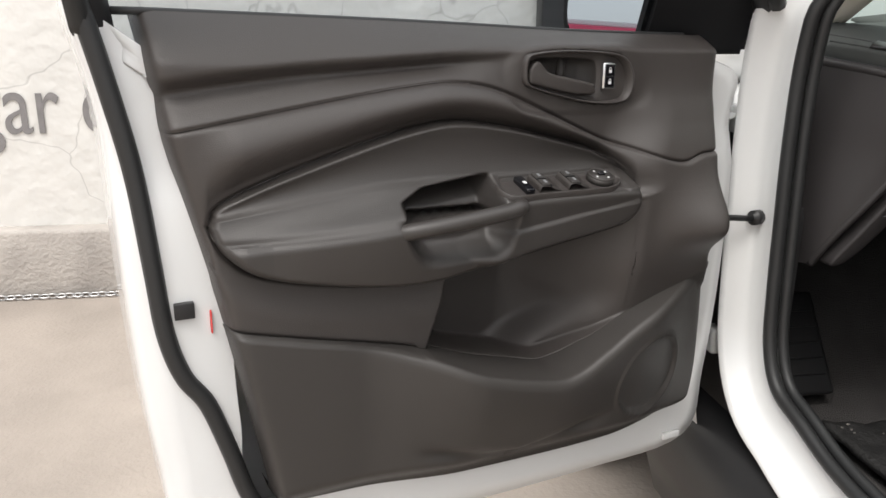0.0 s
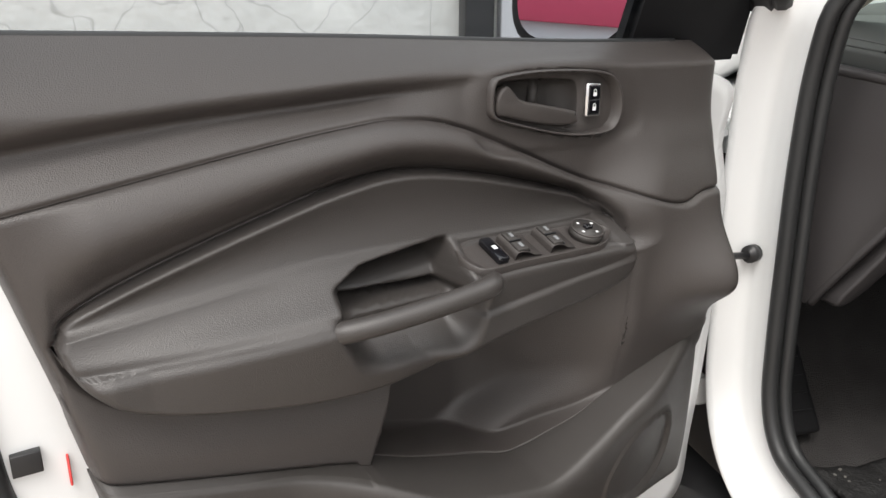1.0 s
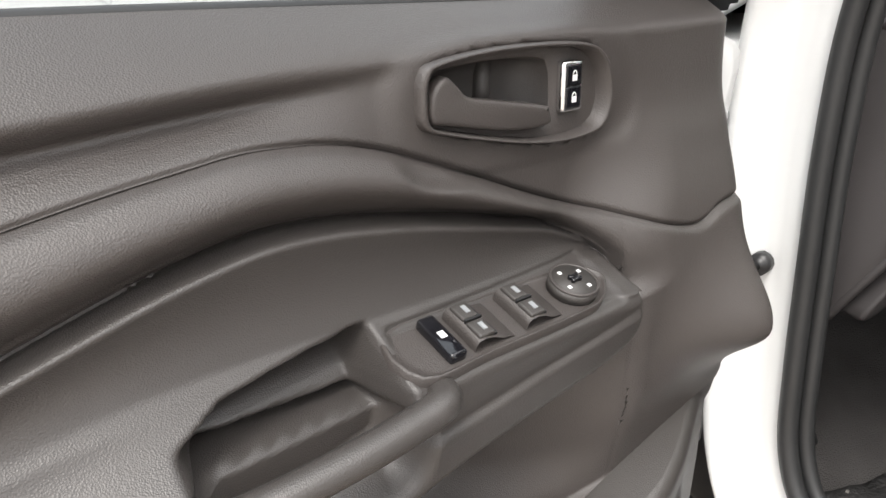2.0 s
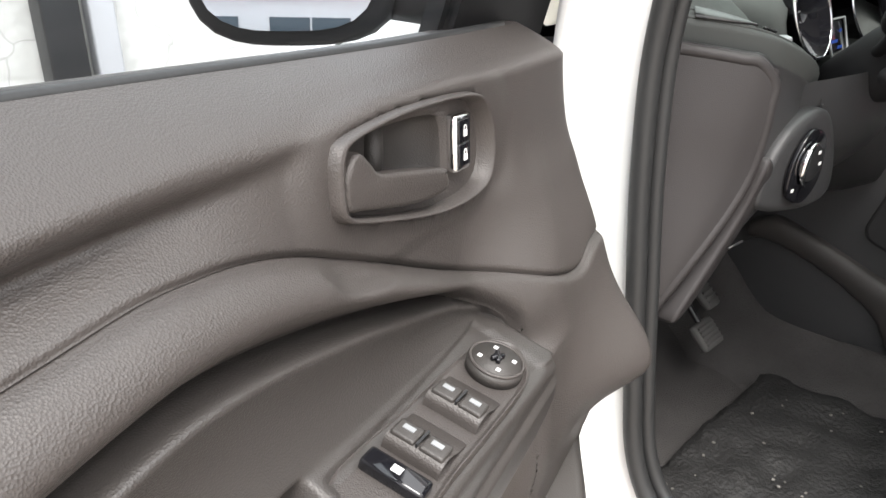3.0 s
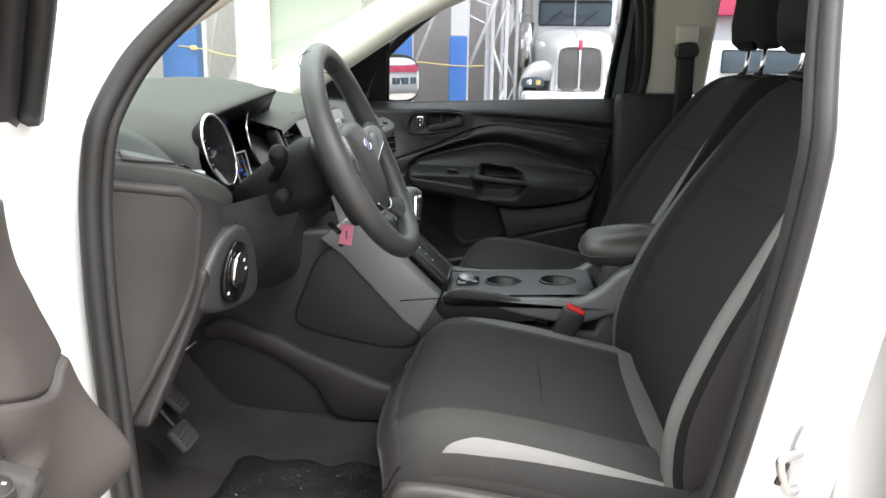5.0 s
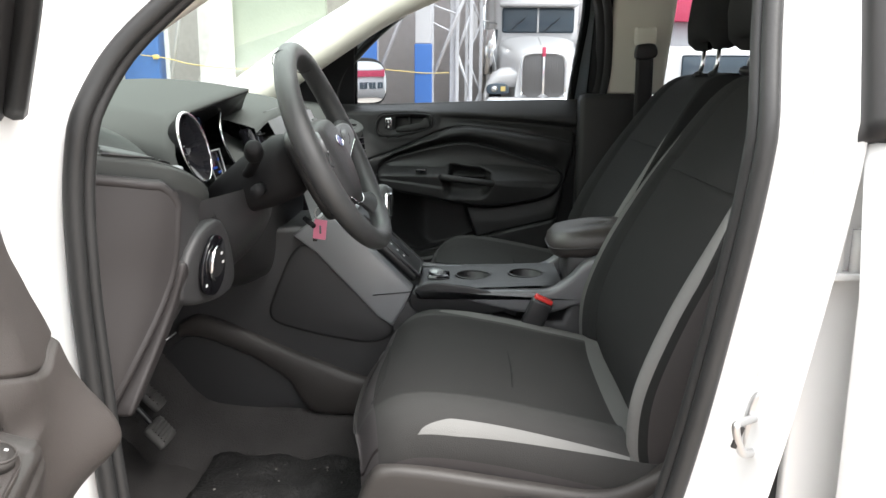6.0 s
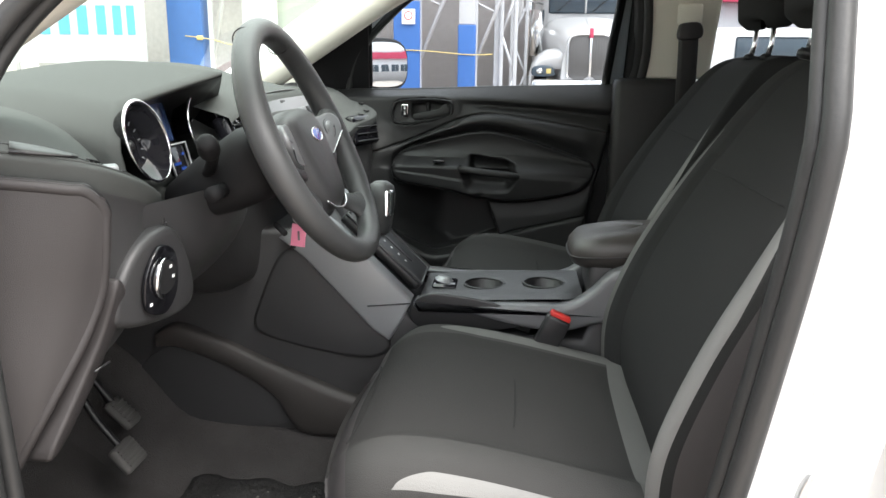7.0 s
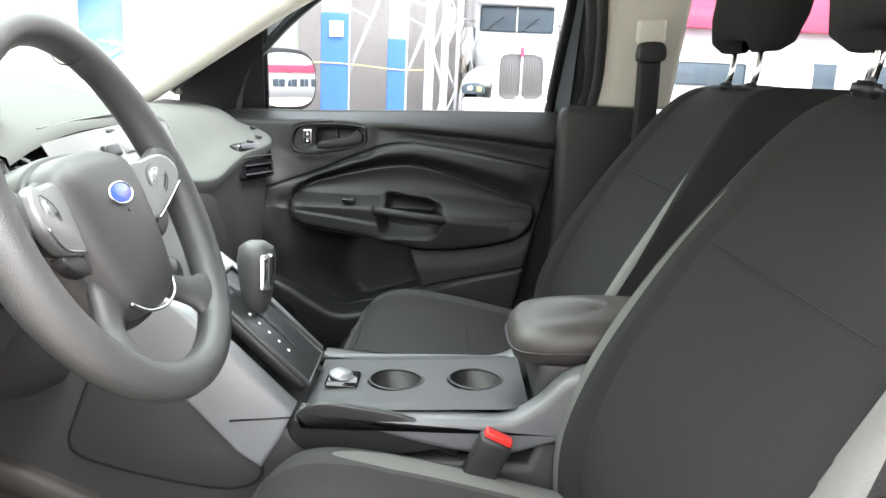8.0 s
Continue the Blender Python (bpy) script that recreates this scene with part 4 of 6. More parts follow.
part("tailgate", box(0, -1.75, 0.85, 1.3, 0.1, 0.6, 0.05), FARTRIM, body)
part("rear_glass", box(0, -1.72, 1.34, 1.1, 0.005, 0.36), GLASS, body, smooth=False).visible_shadow = False
part("underbody", box(0, -0.4, 0.36, 1.4, 2.2, 0.06, 0.02), BLACK, body)
part("bulkhead", box(0, 0.74, 0.75, 1.45, 0.06, 0.7, 0.02), BLACK, body)
for x in (-0.75, 0.75):
    for y in (1.14, -1.55):
        w_ = part("wheel", disc((x, y, 0.34), (1, 0, 0), 0.34, 0.22, 32, 0.03), RUBBER, body)
        part("wheel_rim", disc((x * 1.14, y, 0.34), (1, 0, 0), 0.22, 0.03, 32, 0.008), SILVER, w_)
        part("wheel_hub", disc((x * 1.165, y, 0.34), (1, 0, 0), 0.05, 0.02, 20, 0.005), BLACK, w_)
# the body's ends
for k in (-1, 1):
    rows = [[(k * x_ * w, y, z_) for x_, z_ in ((0.82, 0.42), (0.865, 0.5), (0.885, 0.8), (0.88, 1.0), (0.855, 1.145), (0.815, 1.16), (0.72, 1.42), (0.62, 1.55))] for y, w in ((-1.60, 1.0), (-1.85, 0.99), (-2.1, 0.96), (-2.27, 0.92))]
    part("rear_quarter", grid(rows), PAINT, body)
    part("quarter_skin", grid([[(k * x_, y, z_) for x_, z_ in ((0.815, 0.72), (0.87, 0.76), (0.885, 0.9), (0.88, 1.0), (0.855, 1.145), (0.815, 1.155))] for y in (-1.29, -1.45, -1.62)]), PAINT, body)
    part("tail_lamp", box(k * 0.745, -2.25, 0.98, 0.13, 0.12, 0.34, 0.04), RED, body, "red tail lamp")
    part("headlamp", box(k * 0.63, 1.57, 0.80, 0.32, 0.24, 0.11, 0.04), CHROME, body, "clear headlamp")
part("tailgate_skin", box(0, -2.25, 0.84, 1.40, 0.08, 0.66, 0.03), PAINT, body)
part("tailgate_frame", box(0, -2.22, 1.53, 1.14, 0.08, 0.08, 0.03), PAINT, body)
part("tailgate_glass", box(0, -2.24, 1.33, 1.24, 0.006, 0.36), GLASS, body, smooth=False).visible_shadow = False
part("rear_bumper", box(0, -2.30, 0.50, 1.60, 0.20, 0.30, 0.07), PAINT, body)
part("front_bumper", box(0, 1.62, 0.50, 1.62, 0.26, 0.40, 0.09), PAINT, body)
part("grille", box(0, 1.68, 0.76, 0.86, 0.12, 0.14, 0.03), BLACK, body, "black front grille")
part("rear_roof", grid([[(x, y, z - 0.08 * (x / 0.62) ** 2) for x in np.linspace(-0.62, 0.62, 13)] for y, z in ((-1.68, 1.602), (-2.0, 1.58), (-2.25, 1.55))]), PAINT, body)
# hardware on the latch pillar
striker = part("striker", prism(spline([(-0.530, 0.876), (-0.540, 0.868), (-0.546, 0.828), (-0.540, 0.790), (-0.530, 0.782), (-0.521, 0.795), (-0.517, 0.828), (-0.521, 0.862)], 3, True), "x", -0.797, -0.788, 0.002), STEEL, body, "zinc door striker")
part("loop", tube(spline([(-0.794, -0.531, 0.846), (-0.806, -0.517, 0.848), (-0.822, -0.500, 0.850), (-0.825, -0.497, 0.846), (-0.822, -0.503, 0.826), (-0.818, -0.510, 0.814), (-0.806, -0.524, 0.810), (-0.794, -0.534, 0.810)], 5), 0.0046, 8), STEEL, striker)
part("wedge", box(-0.824, -0.500, 0.836, 0.004, 0.006, 0.026, 0.001, Matrix.Rotation(0.3, 3, "X")), BLACK, striker)
for dz in (-0.022, 0.022):
    part("screw", disc((-0.796, -0.535, 0.828 + dz * 1.5), (1, 0, 0), 0.006, 0.008, 12, 0.001), BLACK, striker)
hinge = part("rear_hinge", box(-0.803, -0.580, 1.036, 0.028, 0.028, 0.046, 0.006), PAINT, body)
part("hinge_hole", disc((-0.8175, -0.576, 1.029), (-1, 0.3, 0), 0.004, 0.004, 16), BLACK, hinge)
part("hinge_tab", box(-0.812, -0.594, 1.012, 0.02, 0.03, 0.008, 0.002), PAINT, hinge)
part("pin", tube([(-0.812, -0.606, 1.010), (-0.812, -0.606, 1.06)], 0.006, 10), PAINT, hinge)
part("bolt", disc((-0.818, -0.577, 1.051), (-1, 0.3, 0), 0.008, 0.006, 20, 0.002), PAINT, hinge)
for z_, name in ((1.0, "front_hinge"), (0.62, "front_hinge")):
    h_ = part(name, box(-0.812, 0.33, z_, 0.022, 0.04, 0.045, 0.006), PAINT, body)
    part("pin", tube([(-0.826, 0.342, z_ - 0.035), (-0.826, 0.342, z_ + 0.035)], 0.010, 10), PAINT, h_)
part("strap_pin", disc((-0.800, 0.262, 0.852), (-1, -0.4, 0), 0.012, 0.02, 12, 0.003), BLACK, body)
PALE_INK = material("pale_label_print", (0.5, 0.51, 0.5), 0.5, blotch=0.1)
stick = part("sticker", box(-0.7895, -0.537, 0.905, 0.0015, 0.026, 0.10), material("clear_label", (0.72, 0.73, 0.72), 0.4, blotch=0.05), body, smooth=False)
for i in range(9):
    part("label_bar", box(-0.7904, -0.529 - 0.008 * (i % 3), 0.866 + i * 0.0095, 0.0006, 0.0045, 0.006 if i % 2 else 0.003), PALE_INK, stick, smooth=False)

# ---- floor and pedals ----
fl = thing("cabin_floor", (0, 0, 0), "dark worn carpet floor with footwell", "car floor")
for x0, x1 in ((-0.72, -0.10), (0.10, 0.72)):
    rows = []
    for y, z in ((0.70, 0.86), (0.60, 0.68), (0.50, 0.53), (0.42, 0.46), (0.30, 0.428), (0.0, 0.42), (-0.6, 0.42), (-1.6, 0.44)):
        rows.append([(x, y, z + 0.05 * max(0, abs(x - (x0 + x1) / 2) - 0.26) / 0.05 * 0.5 + 0.004 * noise.noise(Vector((x * 9, y * 9, 0)))) for x in np.linspace(x0, x1, 24)])
    part("carpet", grid(rows), CARPET, fl)
TUNNEL = graph([(-0.4, 0.52), (-0.15, 0.53), (0.16, 0.537), (0.31, 0.548), (0.36, 0.585), (0.40, 0.635), (0.46, 0.69), (0.55, 0.72)])
FLOOR = graph([(-0.6, 0.42), (0.0, 0.42), (0.30, 0.428), (0.42, 0.46), (0.50, 0.53), (0.60, 0.68)])
for k in (-1, 1):
    rows = []
    for y in np.linspace(0.55, -0.4, 48):
        hi_, lo_ = float(TUNNEL(y)), float(FLOOR(y))
        hi_ = max(hi_, lo_ + 0.02)
        rows.append([(k * (x + 0.003 * noise.noise(Vector((x * 20, y * 12, 5)))), y, lo_ + f * (hi_ - lo_)) for x, f in ((0.108, 1.0), (0.117, 0.985), (0.126, 0.90), (0.140, 0.62), (0.158, 0.30), (0.180, 0.10), (0.215, 0.0))])
    part("tunnel_carpet", grid(rows), CARPET, fl)
MAT = material("worn_floor_mat", (0.018, 0.0175, 0.0175), 0.7, grain=140, depth=0.006, blotch=0.6, scale2=45)
rows = []
for y in np.linspace(0.30, -0.12, 30):
    rows.append([(x, y, 0.442 + 0.012 * noise.noise(Vector((x * 22, y * 22, 3))) + 0.012 * noise.noise(Vector((x * 7, y * 7, 8)))) for x in np.linspace(-0.60, -0.16, 30)])
matob = part("floor_mat", grid(rows), MAT)
sol = matob.modifiers.new("thick", "SOLIDIFY")
sol.thickness, sol.offset = 0.012, -1
tagged(matob, "crumpled dusty black floor mat in the footwell", "floor mat")
DUST = material("pale_debris", (0.2, 0.19, 0.175), 0.9, blotch=0.3)
bits = bmesh.new()
rr = random.Random(4)
for i in range(70):
    p = Vector((rr.uniform(-0.58, -0.18), rr.uniform(-0.1, 0.3), 0.455))
    box(p.x, p.y, p.z, rr.uniform(0.0015, 0.005), rr.uniform(0.0015, 0.004), 0.002, 0, Matrix.Rotation(rr.uniform(0, 6), 3, "Z"), bits)
tagged(part("debris", bits, DUST, None, smooth=False), "small pale crumbs and grit on the mat", "debris", kind="stuff")


def pedal(x, y, z, w, h, lean, name, label):
    p = thing(name, (x, y, z), label, "pedal", "pedals")
    turn = Matrix.Rotation(lean, 3, "X")
    pad = part("pad", box(0, 0, 0, w, 0.016, h, 0.007, turn), BLACK if h > 0.15 else DUSTY, p)
    for i in range(5):
        d = turn @ Vector((0, -0.0095, (i - 2) * h / 6.5))
        part("rib", box(*d, w * 0.8, 0.004, 0.004, 0.001, turn), BLACK if h > 0.15 else DUSTY, pad)
    part("arm", tube(spline([(0, 0.01, 0.01), (0.0, 0.07, 0.10), (0.0, 0.12, 0.28)], 6), 0.006, 8), BLACK, p)


pedal(-0.278, 0.362, 0.556, 0.062, 0.050, -0.7, "brake_pedal", "wide black rubber brake pedal on a steel arm")
pedal(-0.190, 0.415, 0.588, 0.042, 0.062, -0.8, "accelerator_pedal", "narrow ribbed black accelerator pedal")
pedal(-0.58, 0.42, 0.56, 0.09, 0.2, -0.6, "foot_rest", "black footrest beside the pedals")


# ---- cabin ----
def sheet_parts(fn, nu, nv, classify, table, parent):
    """A surface fn(s, t), cut into one part for each class of its cells."""
    pts = [[fn(i / nu, j / nv) for i in range(nu + 1)] for j in range(nv + 1)]
    made = {}
    for j in range(nv):
        for i in range(nu):
            key = classify((i + 0.5) / nu, (j + 0.5) / nv)
            key = key if isinstance(key, tuple) else (key, 0)
            made.setdefault(key, []).append((i, j))
    for (key, _), cells in made.items():
        index, verts, faces = {}, [], []
        for i, j in cells:
            f = []
            for a, b in ((i, j), (i + 1, j), (i + 1, j + 1), (i, j + 1)):
                if (a, b) not in index:
                    index[a, b] = len(verts)
                    verts.append(tuple(pts[b][a]))
                f.append(index[a, b])
            faces.append(f)
        me = bpy.data.meshes.new(key)
        me.from_pydata(verts, [], faces)
        me.polygons.foreach_set("use_smooth", [True] * len(faces))
        me.materials.append(table[key][0])
        ob = new(key, me)
        ob.parent = parent
        tagged(ob, table[key][1])


CHEEK = material("satin_grey_plastic", (0.13, 0.132, 0.138), 0.4, blotch=0.05, grain=900, depth=0.0003)
# dashboard
dash = thing("dashboard", (0, 0, 0), "dark grey soft plastic dashboard with air vents", "dashboard")
CROWN = graph([(-0.72, 1.134), (-0.5, 1.15), (-0.34, 1.166), (-0.04, 1.190), (0.15, 1.196), (0.27, 1.194), (0.38, 1.178), (0.52, 1.155), (0.72, 1.134)])
LIP = graph([(-0.72, 0.335), (-0.69, 0.285), (-0.655, 0.222), (-0.625, 0.182), (-0.59, 0.166), (-0.53, 0.164), (-0.457, 0.182), (-0.41, 0.212), (-0.36, 0.225), (-0.28, 0.205), (-0.2, 0.175), (-0.1, 0.15), (0.0, 0.145), (0.12, 0.15), (0.2, 0.165), (0.35, 0.157), (0.45, 0.150), (0.55, 0.135), (0.62, 0.105), (0.66, 0.102), (0.69, 0.13), (0.72, 0.21)])
LIPZ = graph([(-0.72, 1.125), (-0.66, 1.108), (-0.60, 1.088), (-0.55, 1.071), (-0.50, 1.054), (-0.457, 1.040), (-0.37, 1.028), (-0.28, 1.04), (-0.2, 1.08), (0.0, 1.095), (0.12, 1.09), (0.2, 1.065), (0.3, 1.03), (0.42, 1.018), (0.5, 1.035), (0.56, 1.052), (0.62, 1.064), (0.66, 1.074), (0.72, 1.105)])
LOWZ = graph([(-0.72, 0.80), (-0.62, 0.83), (-0.5, 0.87), (-0.37, 0.90), (-0.25, 0.87), (-0.1, 0.80), (0.1, 0.80), (0.2, 0.80), (0.72, 0.78)])


def dash_point(s, t):
    x = -0.72 + 1.44 * s
    lip, lz, bz = float(LIP(x)), float(LIPZ(x)), float(LOWZ(x))
    crown = float(CROWN(x))
    line = [(0.86, 1.115), (0.62, crown - 0.005), (0.42, crown), (lip + 0.13, (crown + lz) / 2 + 0.028), (lip + 0.055, lz + 0.018), (lip + 0.006, lz + 0.002), (lip, lz - 0.010), (lip + 0.008, lz - 0.04), (lip + 0.012, lz - 0.09), (lip + 0.025, bz + 0.05), (lip + 0.06, bz + 0.01), (lip + 0.14, bz - 0.01), (0.55, bz - 0.02)]
    q = np.array(line)
    k = t * (len(q) - 1)
    i = min(int(k), len(q) - 2)
    f = k - i
    a, b, c, d = (q[min(max(i + o, 0), len(q) - 1)] for o in (-1, 0, 1, 2))
    y, z = 0.5 * (2 * b + (c - a) * f + (2 * a - 5 * b + 4 * c - d) * f**2 + (3 * b - a - 3 * c + d) * f**3)
    return x, y, z


# pad and face are one plastic; the face has the shaded colour
sheet_parts(dash_point, 140, 60, lambda s, t: "top_pad" if t < 6.6 / 12 else "lower_face", {"top_pad": (DASH, "grey-green soft top pad"), "lower_face": (DASH_LOW, "")}, dash)


def end_cap(s, t):
    edge_x = -0.613 - 0.080 * float(step(t, 0.30, 1.05))
    x = -0.722 + (edge_x + 0.722) * s
    top = float(LIPZ(x)) - 0.030
    z = top + (0.775 - top) * t
    bulge = 0.014 * math.sin(math.pi * min(t * 1.05, 1)) * math.sin(math.pi * min(s * 1.1, 1))
    return x - 0.012 - bulge, float(LIP(-0.722 + 0.109 * s)) - 0.010 + 0.085 * t**2.0 * (0.3 + 0.7 * s), z


bm = grid([[end_cap(s, t) for s in np.linspace(0, 1, 24)] for t in np.linspace(0, 1, 30)])
part("end_panel", bm, ENDCAP, dash, "smooth grey-brown end panel, darkened for shade")
rim_pts = [Vector(end_cap(s, 0)) + Vector((0.003, 0.004, 0.002)) for s in np.linspace(0.05, 0.86, 10)] + [Vector(end_cap(1, t)) + Vector((0.002, 0.004, 0)) for t in np.linspace(0.05, 1, 16)]
part("end_panel_edge", tube(spline(rim_pts, 3), 0.007, 8), ENDCAP, dash)
part("panel_joint", tube(spline([p + Vector((0.0075, 0.000, 0.004)) for p in rim_pts], 3), 0.0035, 6), BLACK, dash)
cover = spline([(-0.612, 0.962), (-0.598, 0.960), (-0.583, 0.938), (-0.590, 0.905), (-0.625, 0.835), (-0.665, 0.785), (-0.690, 0.785), (-0.655, 0.845), (-0.624, 0.905)], 4, True)
bm = prism([tuple(p) for p in cover], "y", 0.166, 0.205, 0.005)
for vert in bm.verts:
    vert.co.y += 0.30 * max(0.0, 0.957 - vert.co.z)
part("fuse_cover", bm, ENDCAP, dash)
part("fuse_joint", tube([(-0.612, 0.184, 0.868), (-0.638, 0.188, 0.866)], 0.0014, 6), BLACK, dash)
# side demister and vents along the edge
def dash_top(x, y):
    """Height of the dashboard's top at (x, y)."""
    q = [dash_point((x + 0.72) / 1.44, k_ / 240) for k_ in range(20, 122)]
    return float(np.interp(y, [p[1] for p in q][::-1], [p[2] for p in q][::-1]))


for a, b, w in ((0.28, 0.54, 0.020), (0.60, 0.72, 0.020), (0.98, 1.16, 0.017)):
    rows = []
    for k_ in np.linspace(a, b, 6):
        x = -0.70 + 0.165 * k_
        y = float(LIP(x)) + 0.026
        rows.append([(x + d, y + d * 0.6, dash_top(x + d, y + d * 0.6) + 0.0030) for d in (-w / 2, -w / 4, 0, w / 4, w / 2)])
    slot = part("vent_slot", grid(rows), BLACK, dash)
    sol = slot.modifiers.new("thick", "SOLIDIFY")
    sol.thickness = 0.002
    for k_ in np.linspace(a, b, 4)[1:3]:
        x = -0.70 + 0.165 * k_
        part("vent_fin", box(x, float(LIP(x)) + 0.026, dash_top(x, float(LIP(x)) + 0.026) + 0.0020, 0.012, 0.0025, 0.003, 0.0006, Matrix.Rotation(0.6, 3, "Z")), DASH_LOW, slot)
part("strip_joint", tube([(x, float(LIP(x)) + 0.052, dash_top(x, float(LIP(x)) + 0.052)) for x in np.linspace(-0.69, -0.475, 24)], 0.0011, 6), BLACK, dash)
part("strip_edge", tube([(x, float(LIP(x)) + 0.012, dash_top(x, float(LIP(x)) + 0.012)) for x in np.linspace(-0.69, -0.475, 24)], 0.0022, 6), DASH, dash)
xb = -0.70 + 0.165 * 0.83
part("vent_tab", box(xb, float(LIP(xb)) + 0.026, dash_top(xb, float(LIP(xb)) + 0.026) + 0.002, 0.026, 0.016, 0.007, 0.002, Matrix.Rotation(0.6, 3, "Z")), SILVER, dash, "silver vent thumbwheel")
vent = part("side_vent", prism([(-0.011, -0.020), (0.009, -0.015), (0.012, 0.015), (-0.010, 0.020)], "y", -0.003, 0.004, 0.002), BLACK, dash)
vent.matrix_local = pose(-0.486, 0.1665, 1.012, 0, 12, 12)
for i in range(2):
    part("vane", box(0, -0.004, -0.006 + i * 0.012, 0.015, 0.004, 0.002, 0.0006), DASH_LOW, vent)
# headlamp switch panel
panel = part("switch_panel", prism(spline([(-0.068, 0.010), (-0.030, 0.050), (0.030, 0.062), (0.066, 0.030), (0.092, -0.030), (0.080, -0.058), (0.030, -0.062), (-0.050, -0.048), (-0.078, -0.028)], 5, True), "y", -0.004, 0.03, 0.010, seg=3), DASH_LOW, dash, "dark grey switch surround")
panel.matrix_local = pose(-0.528, 0.166, 0.943, 6, 0, -8)
part("switch_base", prism(spline([(-0.032, 0.012), (-0.005, 0.045), (0.03, 0.03), (0.036, -0.02), (0.01, -0.045), (-0.028, -0.03)], 4, True), "y", -0.012, -0.006, 0.002), GLOSS, panel)
part("dial", disc((0.006, -0.013, 0.004), (0, 1, 0), 0.021, 0.004, 32), BLACK, panel, smooth=False)
part("dial_arc", tube([(0.006 + 0.023 * math.cos(w), -0.016, 0.004 + 0.027 * math.sin(w)) for w in np.linspace(1.75, 4.3, 16)], [0.0012 + 0.0035 * math.sin(k_ * math.pi / 15) for k_ in range(16)], 8), CHROME, panel, "chrome crescent on the dial")
for dx, dz in ((0.010, 0.018), (0.016, 0.004), (-0.022, -0.024)):
    part("mark", box(dx, -0.0175 if dx > 0 else -0.0125, dz, 0.005, 0.0006, 0.004), WHITE, panel, smooth=False)
# instrument hood
def hood(s, t):
    """A brow that climbs from the outer end to a tip over the inner gauge."""
    if s < 0.82:
        f = s / 0.82
        x, rise = -0.476 + 0.237 * max(0.0, f - 0.10) / 0.90, f**0.75
        drop = max(0.0, 1 - f / 0.28)
        y, z = 0.264 - 0.088 * f**0.9 - 0.050 * drop, 1.118 + 0.064 * rise - 0.062 * drop**1.4
    else:
        f = (s - 0.82) / 0.18
        x, rise = -0.239 + 0.070 * math.sin(f * math.pi / 2), 1 - f
        y, z = 0.176 + 0.05 * f, 1.182 - 0.062 * f**1.6
    back = (-0.345 + (x + 0.345) * 1.08, 0.53, float(CROWN(x)) + 0.004)
    return tuple(a + (b - a) * t + c for a, b, c in zip((x, y, z), back, (0, 0, 0.018 * math.sin(math.pi * t) * (0.4 + 0.6 * rise))))


bm = grid([[hood(s, t) for s in np.linspace(0, 1, 40)] for t in np.linspace(0, 1, 16)])
hood_ob = part("instrument_hood", bm, DASH, dash, "soft grey hood over the instruments")
sol = hood_ob.modifiers.new("thick", "SOLIDIFY")
sol.thickness, sol.offset = 0.006, 1
bm = grid([[Vector(hood(s, 0)) * (1 - t) + Vector((-0.335 - 0.15 * math.cos(math.pi * s), 0.275, 1.06 + 0.07 * math.sin(math.pi * s))) * t for s in np.linspace(0, 1, 40)] for t in np.linspace(0, 1, 6)])
part("hood_lining", bm, BLACK, dash)
part("cluster_back", box(-0.318, 0.285, 1.065, 0.29, 0.02, 0.13, 0.02, Matrix.Rotation(-0.25, 3, "X")), BLACK, dash)
for gx in (-0.424, -0.232):
    n_ = Vector((0, -1, 0.28)).normalized()
    c_ = Vector((gx, 0.228, 1.096))
    turn = n_.to_track_quat("Z", "Y").to_matrix()
    rows = []
    for d, r in ((0.018, 0.055), (0.020, 0.052), (-0.012, 0.046), (-0.014, 0.02), (-0.014, 0.001)):
        rows.append([c_ + turn @ Vector((r * math.cos(w), r * math.sin(w), d)) for w in np.arange(40) * math.pi / 20])
    gauge = part("gauge", grid(rows, True), GLOSS, dash, "round instrument with chrome crescent rim")
    part("rim", tube([c_ + turn @ Vector((0.0545 * math.cos(w), 0.0545 * math.sin(w), 0.019)) for w in np.linspace(-1.3, 3.9, 40)], [0.0007 + 0.0024 * math.sin(k_ * math.pi / 39) for k_ in range(40)], 8), CHROME, gauge)
    for w in np.linspace(-0.5, 3.64, 13):
        p_ = c_ + turn @ Vector((0.039 * math.cos(w), 0.039 * math.sin(w), -0.0125))
        part("tick", box(*p_, 0.0014, 0.002, 0.006, 0, Matrix.Rotation(-w + math.pi / 2, 3, "Y")), SILVER, gauge, smooth=False)
    part("needle", tube([c_ + turn @ Vector((0.0, 0.0, -0.008)), c_ + turn @ Vector((-0.026, -0.022, -0.008))], 0.0014, 6), BLUEMARK, gauge)
    part("needle_cap", disc(c_ - n_ * 0.008, n_, 0.009, 0.008, 20, 0.002), BLACK, gauge)
part("info_display", box(-0.330, 0.240, 1.118, 0.056, 0.008, 0.06, 0.003, Matrix.Rotation(-0.27, 3, "X")), material("display", (0.03, 0.05, 0.12), 0.15), dash, "dark blue information display")
part("trip_display", box(-0.336, 0.212, 1.066, 0.052, 0.008, 0.042, 0.003, Matrix.Rotation(-0.27, 3, "X")), GLOSS, dash)
part("display_rim", tube([(-0.336 + a, 0.2065 + 0.27 * b, 1.066 + b) for a, b in ((-0.029, -0.022), (0.029, -0.022), (0.031, 0.023), (-0.031, 0.023))], 0.0018, 6, True), SILVER, dash)
